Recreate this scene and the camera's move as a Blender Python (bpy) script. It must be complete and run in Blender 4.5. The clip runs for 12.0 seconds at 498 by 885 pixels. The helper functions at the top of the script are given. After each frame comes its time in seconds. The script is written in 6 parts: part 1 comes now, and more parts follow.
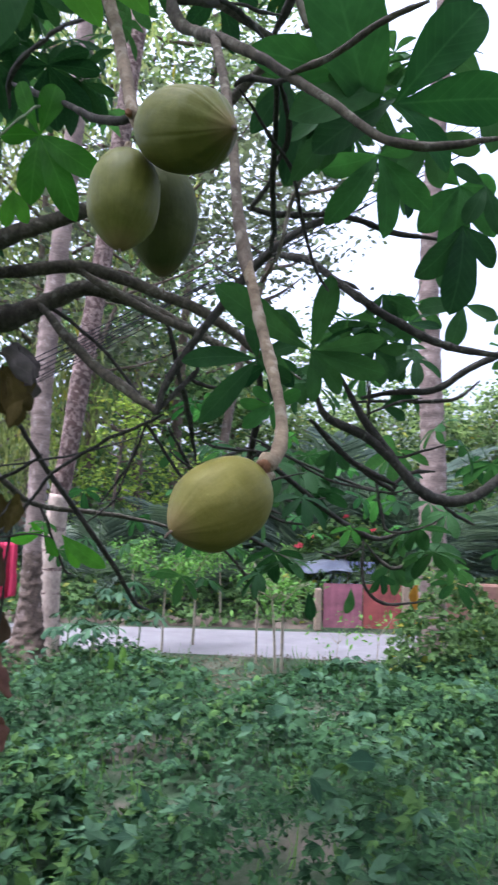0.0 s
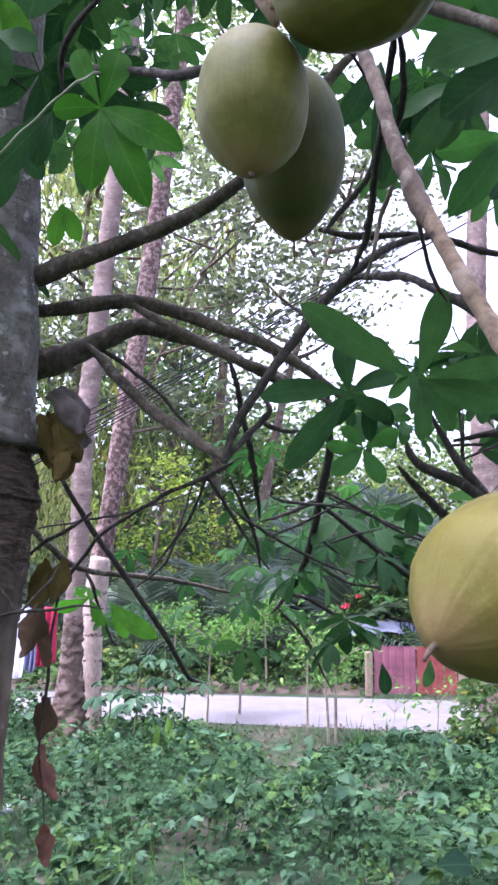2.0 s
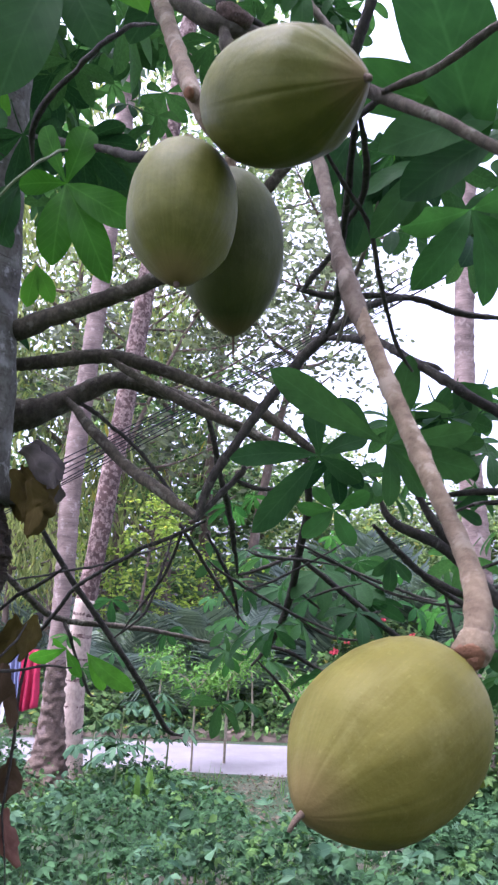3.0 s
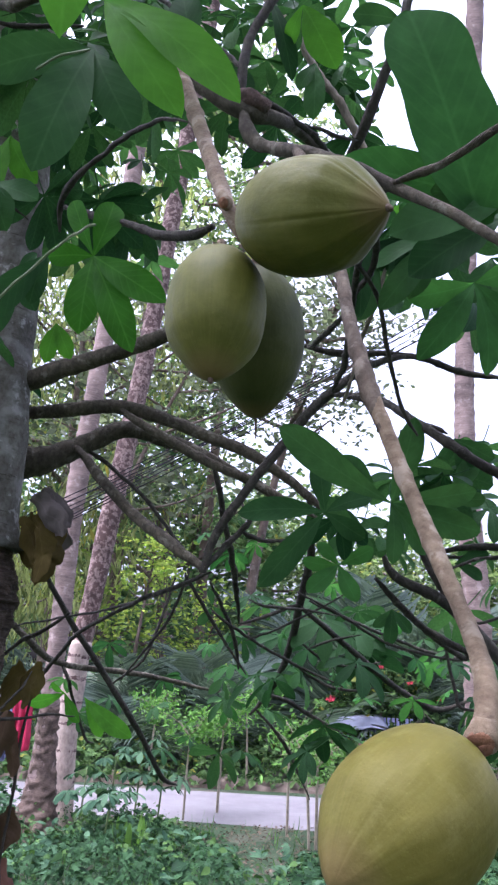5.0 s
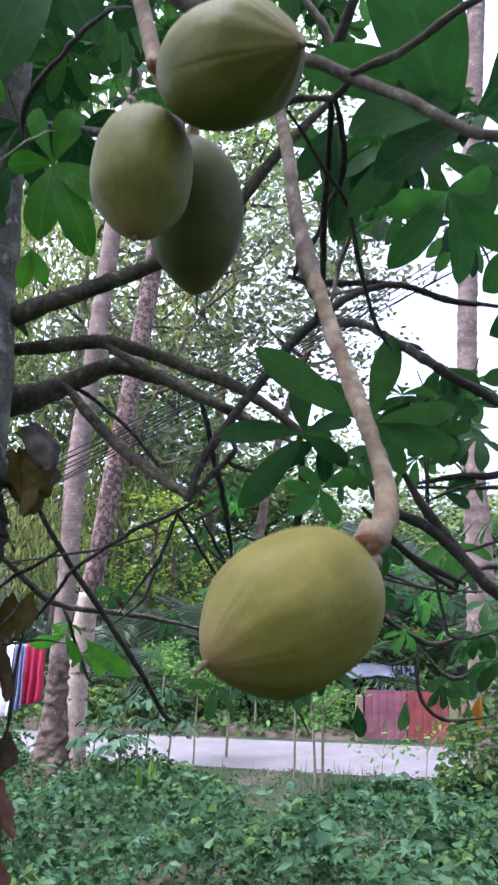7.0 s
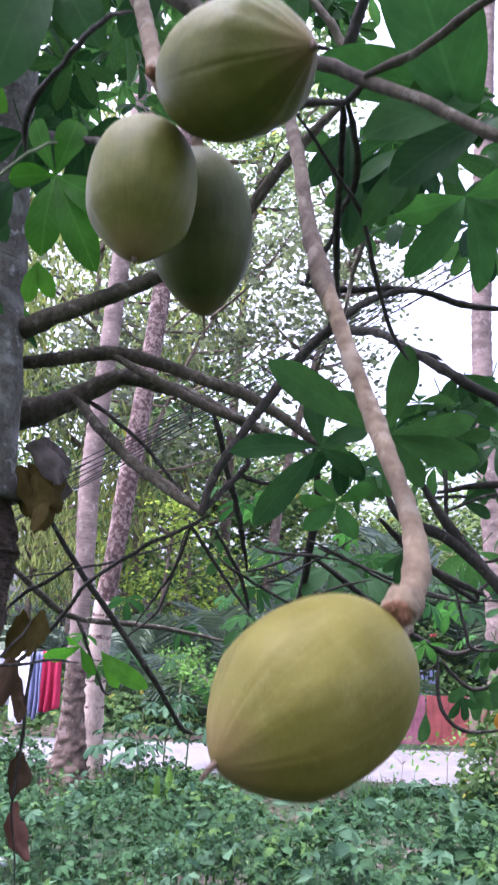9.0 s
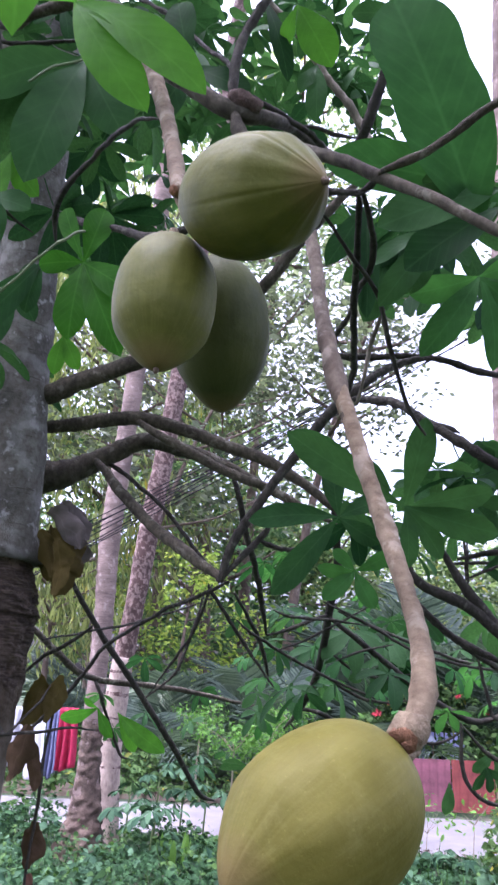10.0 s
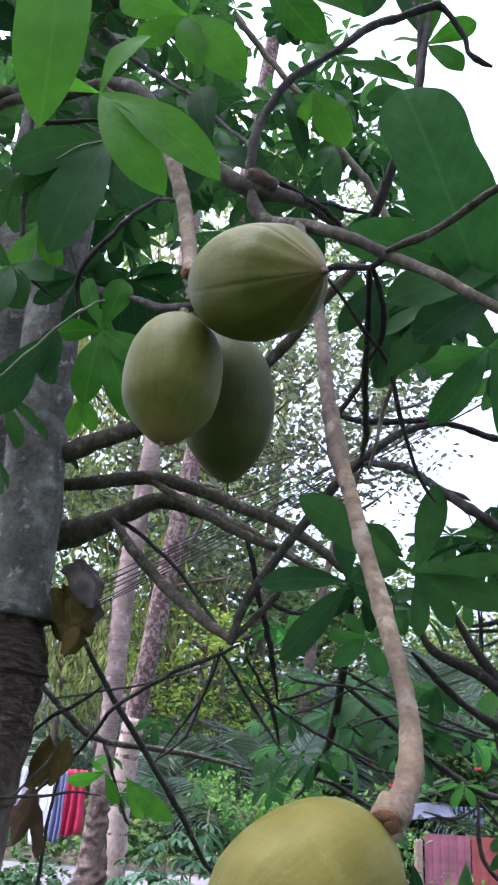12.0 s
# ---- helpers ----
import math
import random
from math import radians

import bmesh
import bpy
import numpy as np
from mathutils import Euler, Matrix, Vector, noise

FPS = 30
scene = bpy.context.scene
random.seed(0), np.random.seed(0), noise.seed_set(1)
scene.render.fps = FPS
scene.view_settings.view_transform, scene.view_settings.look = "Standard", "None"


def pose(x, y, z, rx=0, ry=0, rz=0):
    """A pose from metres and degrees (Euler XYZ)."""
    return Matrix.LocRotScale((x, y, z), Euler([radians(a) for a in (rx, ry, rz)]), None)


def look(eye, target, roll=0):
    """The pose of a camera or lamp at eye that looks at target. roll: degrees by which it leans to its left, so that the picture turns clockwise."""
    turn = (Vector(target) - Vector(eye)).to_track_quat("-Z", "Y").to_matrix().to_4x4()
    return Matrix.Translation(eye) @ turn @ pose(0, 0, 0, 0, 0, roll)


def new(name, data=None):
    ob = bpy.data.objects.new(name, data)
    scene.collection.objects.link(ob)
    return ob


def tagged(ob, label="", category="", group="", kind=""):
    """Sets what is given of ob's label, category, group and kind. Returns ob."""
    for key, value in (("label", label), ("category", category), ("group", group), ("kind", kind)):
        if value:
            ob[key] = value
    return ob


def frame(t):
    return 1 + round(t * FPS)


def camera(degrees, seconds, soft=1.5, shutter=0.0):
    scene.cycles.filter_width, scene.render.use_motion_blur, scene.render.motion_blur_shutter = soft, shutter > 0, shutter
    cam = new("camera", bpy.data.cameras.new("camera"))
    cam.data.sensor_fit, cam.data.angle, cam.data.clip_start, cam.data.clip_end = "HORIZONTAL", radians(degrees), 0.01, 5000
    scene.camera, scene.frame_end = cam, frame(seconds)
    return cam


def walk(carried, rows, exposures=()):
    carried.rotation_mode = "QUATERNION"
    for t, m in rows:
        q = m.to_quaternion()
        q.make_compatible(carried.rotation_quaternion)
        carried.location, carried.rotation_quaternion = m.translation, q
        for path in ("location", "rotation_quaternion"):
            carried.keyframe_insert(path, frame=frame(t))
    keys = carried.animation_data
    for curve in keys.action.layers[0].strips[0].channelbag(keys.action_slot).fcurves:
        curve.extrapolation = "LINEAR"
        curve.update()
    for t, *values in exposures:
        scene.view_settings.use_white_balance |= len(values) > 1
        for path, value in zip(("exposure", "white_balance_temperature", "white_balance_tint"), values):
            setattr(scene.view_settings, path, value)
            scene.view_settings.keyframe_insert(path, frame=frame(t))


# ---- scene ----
cam = camera(36.4, 12.0, 2.4, 0.5)
PATH = [
    (0, (0.206, -0.08, 1.711), (0.337, 1.903, 1.932), 1.8),
    (0.5, (0.219, -0.094, 1.715), (0.190, 1.891, 1.953), 1.2),
    (1, (0.199, -0.028, 1.719), (0.069, 1.947, 2.004), 0.5),
    (1.5, (0.141, 0.113, 1.722), (0.086, 2.086, 2.045), 0.7),
    (2, (0.113, 0.222, 1.726), (0.145, 2.187, 2.097), 1.0),
    (2.5, (0.141, 0.225, 1.75), (0.177, 2.178, 2.18), 1.8),
    (3, (0.157, 0.213, 1.77), (0.206, 2.156, 2.245), 1.7),
    (3.2, (0.157, 0.197, 1.773), (0.214, 2.139, 2.249), 1.8),
    (4.8, (0.141, 0.163, 1.786), (0.178, 2.077, 2.362), 2.9),
    (5, (0.136, 0.164, 1.788), (0.182, 2.078, 2.366), 2.9),
    (5.5, (0.139, 0.15, 1.78), (0.186, 2.068, 2.343), 3.0),
    (6, (0.177, 0.152, 1.768), (0.223, 2.074, 2.318), 2.3),
    (6.5, (0.196, 0.147, 1.758), (0.241, 2.079, 2.272), 1.9),
    (7, (0.196, 0.179, 1.721), (0.229, 2.122, 2.192), 2.0),
    (7.2, (0.188, 0.191, 1.712), (0.227, 2.136, 2.173), 2.0),
    (8.8, (0.201, 0.225, 1.738), (0.199, 2.171, 2.202), 1.7),
    (9, (0.197, 0.216, 1.753), (0.193, 2.158, 2.231), 1.5),
    (9.5, (0.201, 0.207, 1.775), (0.161, 2.13, 2.322), 1.9),
    (10, (0.2, 0.188, 1.781), (0.137, 2.092, 2.39), 2.3),
    (10.5, (0.205, 0.18, 1.774), (0.105, 2.066, 2.434), 2.4),
    (11, (0.214, 0.166, 1.778), (0.119, 2.041, 2.469), 2.5),
    (11.5, (0.213, 0.162, 1.782), (0.102, 2.021, 2.511), 3.3),
    (12, (0.212, 0.167, 1.786), (0.095, 2.017, 2.535), 3.9),
]
walk(cam, [(t, look(e, g, r)) for t, e, g, r in PATH], [(t, e, 5450, tint) for t, e, tint in ((0, 2.25, 20), (0.5, 2.56, 24), (1, 2.75, 31), (1.5, 2.88, 36), (2, 2.78, 35), (3, 2.64, 34), (5, 2.42, 29), (6.5, 2.34, 24), (7.5, 2.50, 26), (9, 2.74, 35), (10, 2.64, 34), (12, 2.41, 25))])

# world and light: a bright hazy sky, a wide soft sun high up
SUN_EL, SUN_AZ = 74, 262
world = bpy.data.worlds.new("sky")
scene.world = world
world.use_nodes = True
wn = world.node_tree.nodes
sky = wn.new("ShaderNodeTexSky")
sky.sky_type = "NISHITA"
sky.sun_disc = False
sky.sun_elevation, sky.sun_rotation = radians(SUN_EL), radians(SUN_AZ)
sky.air_density, sky.dust_density, sky.ozone_density = 0.8, 9.0, 0.6
haze = wn.new("ShaderNodeHueSaturation")
haze.inputs["Saturation"].default_value = 0.45
world.node_tree.links.new(sky.outputs[0], haze.inputs["Color"])
world.node_tree.links.new(haze.outputs[0], wn["Background"].inputs[0])
wn["Background"].inputs[1].default_value = 0.15
sun = new("sun", bpy.data.lights.new("sun", "SUN"))
sun.data.energy, sun.data.angle, sun.data.color = 0.6, radians(55), (1.0, 0.95, 0.87)
az, el = radians(SUN_AZ), radians(SUN_EL)
sun.matrix_world = look((math.sin(az) * math.cos(el) * 30, math.cos(az) * math.cos(el) * 30, math.sin(el) * 30), (0, 0, 0))


# ---- materials ----
def material(name, build, rough=0.6, spec=0.4):
    m = bpy.data.materials.new(name)
    m.use_nodes = True
    nt = m.node_tree
    b = nt.nodes["Principled BSDF"]
    b.inputs["Roughness"].default_value = rough
    b.inputs["Specular IOR Level"].default_value = spec
    build(nt, b)
    return m


def node(nt, kind, **kw):
    n = nt.nodes.new(kind)
    for k, v in kw.items():
        n.inputs[k.replace("_", " ")].default_value = v
    return n


def coords(nt, scale=(1, 1, 1)):
    c = nt.nodes.new("ShaderNodeTexCoord")
    m = nt.nodes.new("ShaderNodeMapping")
    m.inputs["Scale"].default_value = scale
    nt.links.new(c.outputs["Object"], m.inputs[0])
    return m.outputs[0]


def noise_tex(nt, vec, scale, detail=4, rough=0.6):
    n = node(nt, "ShaderNodeTexNoise", Scale=scale, Detail=detail, Roughness=rough)
    nt.links.new(vec, n.inputs["Vector"])
    return n.outputs["Fac"]


def ramp(nt, fac, stops):
    r = nt.nodes.new("ShaderNodeValToRGB")
    els = r.color_ramp.elements
    while len(els) < len(stops):
        els.new(0.5)
    for e, (at, col) in zip(els, stops):
        e.position, e.color = at, (*col, 1)
    nt.links.new(fac, r.inputs[0])
    return r.outputs[0]


def mix(nt, fac, a, b, blend="MIX"):
    m = nt.nodes.new("ShaderNodeMix")
    m.data_type, m.blend_type = "RGBA", blend
    for sock, v in ((m.inputs[0], fac), (m.inputs[6], a), (m.inputs[7], b)):
        if isinstance(v, bpy.types.NodeSocket):
            nt.links.new(v, sock)
        else:
            sock.default_value = v if isinstance(v, float) else (*v, 1)
    return m.outputs[2]


def bump(nt, b, height, strength=0.4, dist=0.01):
    n = node(nt, "ShaderNodeBump", Strength=strength, Distance=dist)
    nt.links.new(height, n.inputs["Height"])
    nt.links.new(n.outputs[0], b.inputs["Normal"])


def bark(name, dark, mid, light, patch, scale=1.0, strength=0.6, stretch=(1, 1, 0.35), cover=0.56, cracks=0.0):
    def build(nt, b):
        v = coords(nt, stretch)
        base = ramp(nt, noise_tex(nt, v, 28 * scale, 6, 0.7), [(0.25, dark), (0.5, mid), (0.75, light)])
        spots = ramp(nt, noise_tex(nt, coords(nt), 11 * scale, 5, 0.65), [(cover, (0, 0, 0)), (cover + 0.08, (1, 1, 1))])
        big = ramp(nt, noise_tex(nt, coords(nt), 3.5 * scale, 3), [(0.35, (0.6, 0.6, 0.6)), (0.65, (1.15, 1.15, 1.15))])
        col = mix(nt, spots, base, patch)
        if cracks:
            line = ramp(nt, noise_tex(nt, coords(nt, (0.5, 0.5, 5.0)), 9 * scale, 5, 0.7), [(0.60, (0, 0, 0)), (0.66, (cracks, cracks, cracks))])
            col = mix(nt, line, col, dark)
            plate = ramp(nt, noise_tex(nt, coords(nt, (1, 1, 1.3)), 5 * scale, 4, 0.55), [(0.52, (0, 0, 0)), (0.62, (0.55, 0.55, 0.55))])
            col = mix(nt, plate, col, tuple(0.5 * (m + c) for m, c in zip(light, patch)))
        nt.links.new(mix(nt, 1.0, col, big, "MULTIPLY"), b.inputs["Base Color"])
        bump(nt, b, noise_tex(nt, v, 60 * scale, 6, 0.75), strength, 0.008)
    return material(name, build, 0.85, 0.25)


def leafy(name, dark, light, translucent=0.35, rough=0.42, vary="island", yellow=0.0):
    """Leaf: green that varies from piece to piece, paler midrib and side veins, light coming through."""
    def build(nt, b):
        if vary == "object":
            rnd = nt.nodes.new("ShaderNodeObjectInfo").outputs["Random"]
        else:
            rnd = nt.nodes.new("ShaderNodeNewGeometry").outputs["Random Per Island"]
        stops = [(0.0, dark), (0.85, light)]
        if yellow:
            stops += [(1.0 - yellow, light), (1.0, (0.30, 0.26, 0.04))]
        col = ramp(nt, rnd, stops)
        blot = ramp(nt, noise_tex(nt, coords(nt), 22, 4), [(0.3, (0.78, 0.78, 0.78)), (0.7, (1.15, 1.15, 1.1))])
        col = mix(nt, 1.0, col, blot, "MULTIPLY")
        uv = nt.nodes.new("ShaderNodeUVMap")
        sep = nt.nodes.new("ShaderNodeSeparateXYZ")
        nt.links.new(uv.outputs[0], sep.inputs[0])
        # distance from the midrib, and side veins that slant forward
        off = node(nt, "ShaderNodeMath")
        off.operation = "SUBTRACT"
        nt.links.new(sep.outputs[1], off.inputs[0])
        off.inputs[1].default_value = 0.5
        ab = node(nt, "ShaderNodeMath")
        ab.operation = "ABSOLUTE"
        nt.links.new(off.outputs[0], ab.inputs[0])
        rib = ramp(nt, ab.outputs[0], [(0.0, (0.16, 0.16, 0.16)), (0.035, (0, 0, 0))])
        sl = node(nt, "ShaderNodeMath")
        sl.operation = "MULTIPLY_ADD"
        nt.links.new(ab.outputs[0], sl.inputs[0])
        sl.inputs[1].default_value = -0.5
        nt.links.new(sep.outputs[0], sl.inputs[2])
        sn = node(nt, "ShaderNodeMath")
        sn.operation = "MULTIPLY"
        nt.links.new(sl.outputs[0], sn.inputs[0])
        sn.inputs[1].default_value = 62.0
        si = node(nt, "ShaderNodeMath")
        si.operation = "SINE"
        nt.links.new(sn.outputs[0], si.inputs[0])
        vein = ramp(nt, si.outputs[0], [(0.7, (0, 0, 0)), (1.0, (0.05, 0.05, 0.05))])
        pale = tuple(min(1, c * 1.7 + 0.02) for c in light)
        col = mix(nt, vein, col, pale)
        col = mix(nt, rib, col, pale)
        nt.links.new(col, b.inputs["Base Color"])
        bump(nt, b, si.outputs[0], 0.08, 0.001)
        tr = nt.nodes.new("ShaderNodeBsdfTranslucent")
        nt.links.new(mix(nt, 1.0, col, (1.05, 1.15, 0.72), "MULTIPLY"), tr.inputs[0])
        ms = nt.nodes.new("ShaderNodeMixShader")
        ms.inputs[0].default_value = translucent
        out = nt.nodes["Material Output"]
        nt.links.new(b.outputs[0], ms.inputs[1])
        nt.links.new(tr.outputs[0], ms.inputs[2])
        nt.links.new(ms.outputs[0], out.inputs[0])
    return material(name, build, rough, 0.05)


def plain(name, col, rough=0.6, var=0.2, scale=8.0, strength=0.2, metallic=0.0):
    def build(nt, b):
        lo, hi = tuple(c * (1 - var) for c in col), tuple(min(1, c * (1 + var)) for c in col)
        nt.links.new(ramp(nt, noise_tex(nt, coords(nt), scale, 6, 0.65), [(0.3, lo), (0.7, hi)]), b.inputs["Base Color"])
        b.inputs["Metallic"].default_value = metallic
        bump(nt, b, noise_tex(nt, coords(nt), scale * 6, 5), strength, 0.01)
    return material(name, build, rough)


M_BARK = bark("grey_bark", (0.048, 0.043, 0.031), (0.116, 0.110, 0.087), (0.170, 0.168, 0.145), (0.35, 0.345, 0.32), 2.4, 0.8, (1, 1, 0.8), 0.59, 0.85)
M_LIMB = bark("branch_bark", (0.029, 0.024, 0.015), (0.078, 0.067, 0.045), (0.150, 0.132, 0.094), (0.17, 0.158, 0.118), 2.6, 0.8, (1, 1, 0.7))
M_BROWN = bark("lower_trunk_bark", (0.045, 0.033, 0.021), (0.108, 0.082, 0.055), (0.172, 0.136, 0.095), (0.25, 0.225, 0.18), 1.1, 0.9, (1, 1, 0.5), 0.64, 0.6)
M_BAND = bark("dark_torn_bark", (0.012, 0.009, 0.007), (0.080, 0.058, 0.042), (0.185, 0.145, 0.112), (0.16, 0.115, 0.085), 2.0, 1.0, (0.35, 0.35, 3.4), 0.56)
M_STRIP = bark("pale_twig_bark", (0.10, 0.085, 0.062), (0.18, 0.155, 0.115), (0.25, 0.22, 0.17), (0.22, 0.20, 0.16), 3.0, 0.6)
M_STALK = bark("stalk_bark", (0.11, 0.077, 0.047), (0.215, 0.160, 0.100), (0.30, 0.238, 0.158), (0.33, 0.272, 0.195), 4.0, 0.6, (1, 1, 1.2), 0.54)
M_FOOT = bark("palm_foot_bark", (0.045, 0.031, 0.023), (0.105, 0.074, 0.056), (0.175, 0.13, 0.10), (0.13, 0.097, 0.075), 1.6, 1.0, (0.8, 0.8, 2.0))
M_NODE = bark("stalk_node_bark", (0.055, 0.040, 0.029), (0.125, 0.098, 0.070), (0.20, 0.164, 0.12), (0.24, 0.205, 0.16), 3.5, 0.7, (1, 1, 0.6))
M_KNOB = bark("knob_bark", (0.05, 0.032, 0.025), (0.13, 0.085, 0.066), (0.22, 0.155, 0.125), (0.20, 0.155, 0.13), 5.0, 1.0, (1, 1, 1))
M_PALM = bark("palm_bark", (0.095, 0.066, 0.055), (0.196, 0.145, 0.126), (0.275, 0.212, 0.186), (0.30, 0.24, 0.212), 0.9, 0.6, (0.4, 0.4, 5.0))
M_CREAM = bark("cream_bark", (0.22, 0.165, 0.13), (0.36, 0.285, 0.235), (0.44, 0.36, 0.30), (0.30, 0.235, 0.195), 1.2, 0.5, (1, 1, 0.5), 0.58)
M_PATCHY = bark("patchy_bark", (0.11, 0.072, 0.062), (0.235, 0.170, 0.148), (0.36, 0.28, 0.245), (0.085, 0.052, 0.045), 1.5, 0.6, (1, 1, 0.6), 0.45)
M_TWIG = bark("dark_twig_bark", (0.014, 0.012, 0.009), (0.040, 0.036, 0.027), (0.080, 0.074, 0.056), (0.11, 0.105, 0.082), 2.6, 0.8, (1, 1, 0.7), 0.6)
M_FARBARK = bark("far_bark", (0.06, 0.045, 0.035), (0.12, 0.09, 0.07), (0.17, 0.13, 0.10), (0.2, 0.17, 0.14), 0.5)
M_LEAF = leafy("tree_leaf", (0.012, 0.042, 0.016), (0.041, 0.104, 0.034), 0.42, 0.55, "object")
# young and backlit leaves: the light behind them is partly put into this green
M_YOUNG_LIT = leafy("young_backlit_leaf", (0.032, 0.120, 0.012), (0.072, 0.212, 0.022), 0.62, 0.58, "object")
M_MID = leafy("mid_green_leaf", (0.019, 0.072, 0.021), (0.047, 0.142, 0.036), 0.48, 0.58, "object")
M_WEED = leafy("weed_leaf", (0.007, 0.022, 0.009), (0.036, 0.083, 0.033), 0.25, 0.6)
M_WEED2 = leafy("pale_weed_leaf", (0.014, 0.040, 0.021), (0.058, 0.112, 0.060), 0.2, 0.6)
M_HERB = leafy("herb_leaf", (0.020, 0.052, 0.015), (0.070, 0.130, 0.036), 0.3, 0.55)
M_GRASS = leafy("grass_blade", (0.025, 0.07, 0.018), (0.08, 0.16, 0.04), 0.3, 0.5)
M_LIME = leafy("lime_leaf", (0.06, 0.13, 0.025), (0.095, 0.185, 0.04), 0.35, 0.5)
M_TUFT = leafy("sapling_leaf", (0.05, 0.13, 0.03), (0.13, 0.26, 0.06), 0.4, 0.5)
M_LITTER = leafy("fallen_leaf", (0.04, 0.032, 0.024), (0.115, 0.09, 0.066), 0.1, 0.8)
M_FLOWER = leafy("red_petal", (0.30, 0.035, 0.05), (0.42, 0.06, 0.085), 0.3, 0.5)
M_BUSH = leafy("bush_leaf", (0.022, 0.052, 0.018), (0.082, 0.142, 0.046), 0.35, 0.55, yellow=0.03)
# M_FAR, M_OLIVE: wide dark-to-pale range stands in for lit and shaded leaves
M_FAR = leafy("far_leaf", (0.036, 0.07, 0.036), (0.22, 0.29, 0.138), 0.6, 0.6, yellow=0.05)
M_DEEP = leafy("deep_green_leaf", (0.035, 0.08, 0.046), (0.17, 0.26, 0.12), 0.55, 0.6)
# sunlit sprays: the sunlight is put into this bright yellow-green
M_SUNNY = leafy("sunlit_yellow_green_leaf", (0.12, 0.215, 0.04), (0.40, 0.50, 0.11), 0.6, 0.6, yellow=0.05)
M_OLIVE = leafy("olive_leaf", (0.08, 0.105, 0.042), (0.30, 0.335, 0.14), 0.6, 0.6, yellow=0.05)
M_AIRY = leafy("airy_leaf", (0.05, 0.062, 0.046), (0.17, 0.195, 0.14), 0.5, 0.6)
M_FROND = leafy("frond_leaf", (0.036, 0.056, 0.046), (0.115, 0.155, 0.125), 0.3, 0.45)
M_DRYRED = leafy("dry_red_leaf", (0.085, 0.043, 0.032), (0.135, 0.066, 0.05), 0.15, 0.7)
M_DRYY = leafy("dry_yellow_leaf", (0.06, 0.045, 0.015), (0.10, 0.075, 0.025), 0.2, 0.65)
M_DRYOR = leafy("dry_orange_leaf", (0.30, 0.13, 0.02), (0.38, 0.18, 0.03), 0.3, 0.65)
M_DRYG = leafy("dry_grey_leaf", (0.052, 0.044, 0.041), (0.108, 0.093, 0.088), 0.15, 0.75)
M_DRYO = leafy("dry_olive_leaf", (0.046, 0.034, 0.012), (0.085, 0.063, 0.02), 0.25, 0.7)
M_DRY = leafy("dry_leaf", (0.04, 0.025, 0.016), (0.085, 0.055, 0.034), 0.15, 0.7)


def skin(name, low, high, blush):
    """Fruit skin: olive clouds, pale specks, long faint streaks, tan near the tip, slight wax."""
    def build(nt, b):
        c = ramp(nt, noise_tex(nt, coords(nt), 20, 6, 0.65), [(0.3, tuple(0.8 * k for k in low)), (0.7, high)])
        c = mix(nt, ramp(nt, noise_tex(nt, coords(nt), 45, 5, 0.7), [(0.55, (0, 0, 0)), (0.72, (0.55, 0.55, 0.55))]), c, blush)
        uv = nt.nodes.new("ShaderNodeUVMap")
        st = nt.nodes.new("ShaderNodeMapping")
        st.inputs["Scale"].default_value = (1.2, 26, 1)
        nt.links.new(uv.outputs[0], st.inputs[0])
        c = mix(nt, ramp(nt, noise_tex(nt, st.outputs[0], 3, 4, 0.6), [(0.45, (0, 0, 0)), (0.75, (0.35, 0.35, 0.35))]), c, blush)
        speck = ramp(nt, noise_tex(nt, coords(nt), 420, 2, 0.5), [(0.66, (0, 0, 0)), (0.72, (0.14, 0.14, 0.14))])
        c = mix(nt, speck, c, tuple(k * 1.5 for k in blush))
        sep = nt.nodes.new("ShaderNodeSeparateXYZ")
        nt.links.new(uv.outputs[0], sep.inputs[0])
        c = mix(nt, ramp(nt, sep.outputs[0], [(0.86, (0, 0, 0)), (0.98, (0.6, 0.6, 0.6))]), c, (0.15, 0.10, 0.044))
        nt.links.new(c, b.inputs["Base Color"])
        wax = ramp(nt, noise_tex(nt, coords(nt), 30, 4), [(0.3, (0.46, 0.46, 0.46)), (0.7, (0.60, 0.60, 0.60))])
        nt.links.new(wax, b.inputs["Roughness"])
        bump(nt, b, noise_tex(nt, coords(nt), 220, 3), 0.15, 0.002)
    return material(name, build, 0.52, 0.145)


M_FRUIT = skin("green_fruit_skin", (0.074, 0.080, 0.010), (0.104, 0.109, 0.017), (0.132, 0.131, 0.029))
# darker and duller than M_FRUIT, used only on the cluster's rear fruit
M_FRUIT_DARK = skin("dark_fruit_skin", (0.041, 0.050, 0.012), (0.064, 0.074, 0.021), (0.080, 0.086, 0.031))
M_RIPE = skin("yellow_fruit_skin", (0.105, 0.095, 0.012), (0.142, 0.127, 0.022), (0.178, 0.159, 0.044))
M_CUT = plain("cut_wood", (0.235, 0.115, 0.06), 0.85, 0.45, 160, 0.6)
M_TIP = plain("withered_tip", (0.10, 0.068, 0.045), 0.85, 0.3, 120, 0.4)
M_ROAD = plain("concrete_road", (0.112, 0.106, 0.108), 0.85, 0.2, 2.5, 0.3)
M_RED = plain("red_painted_metal", (0.20, 0.045, 0.038), 0.6, 0.45, 3, 0.15)
M_PINK = plain("faded_red_metal", (0.185, 0.065, 0.085), 0.65, 0.4, 4, 0.15)
M_LAV = plain("pale_blue_paint", (0.30, 0.31, 0.52), 0.6, 0.1, 5, 0.1)
M_POST = plain("weathered_post", (0.20, 0.15, 0.105), 0.9, 0.3, 18, 0.5)
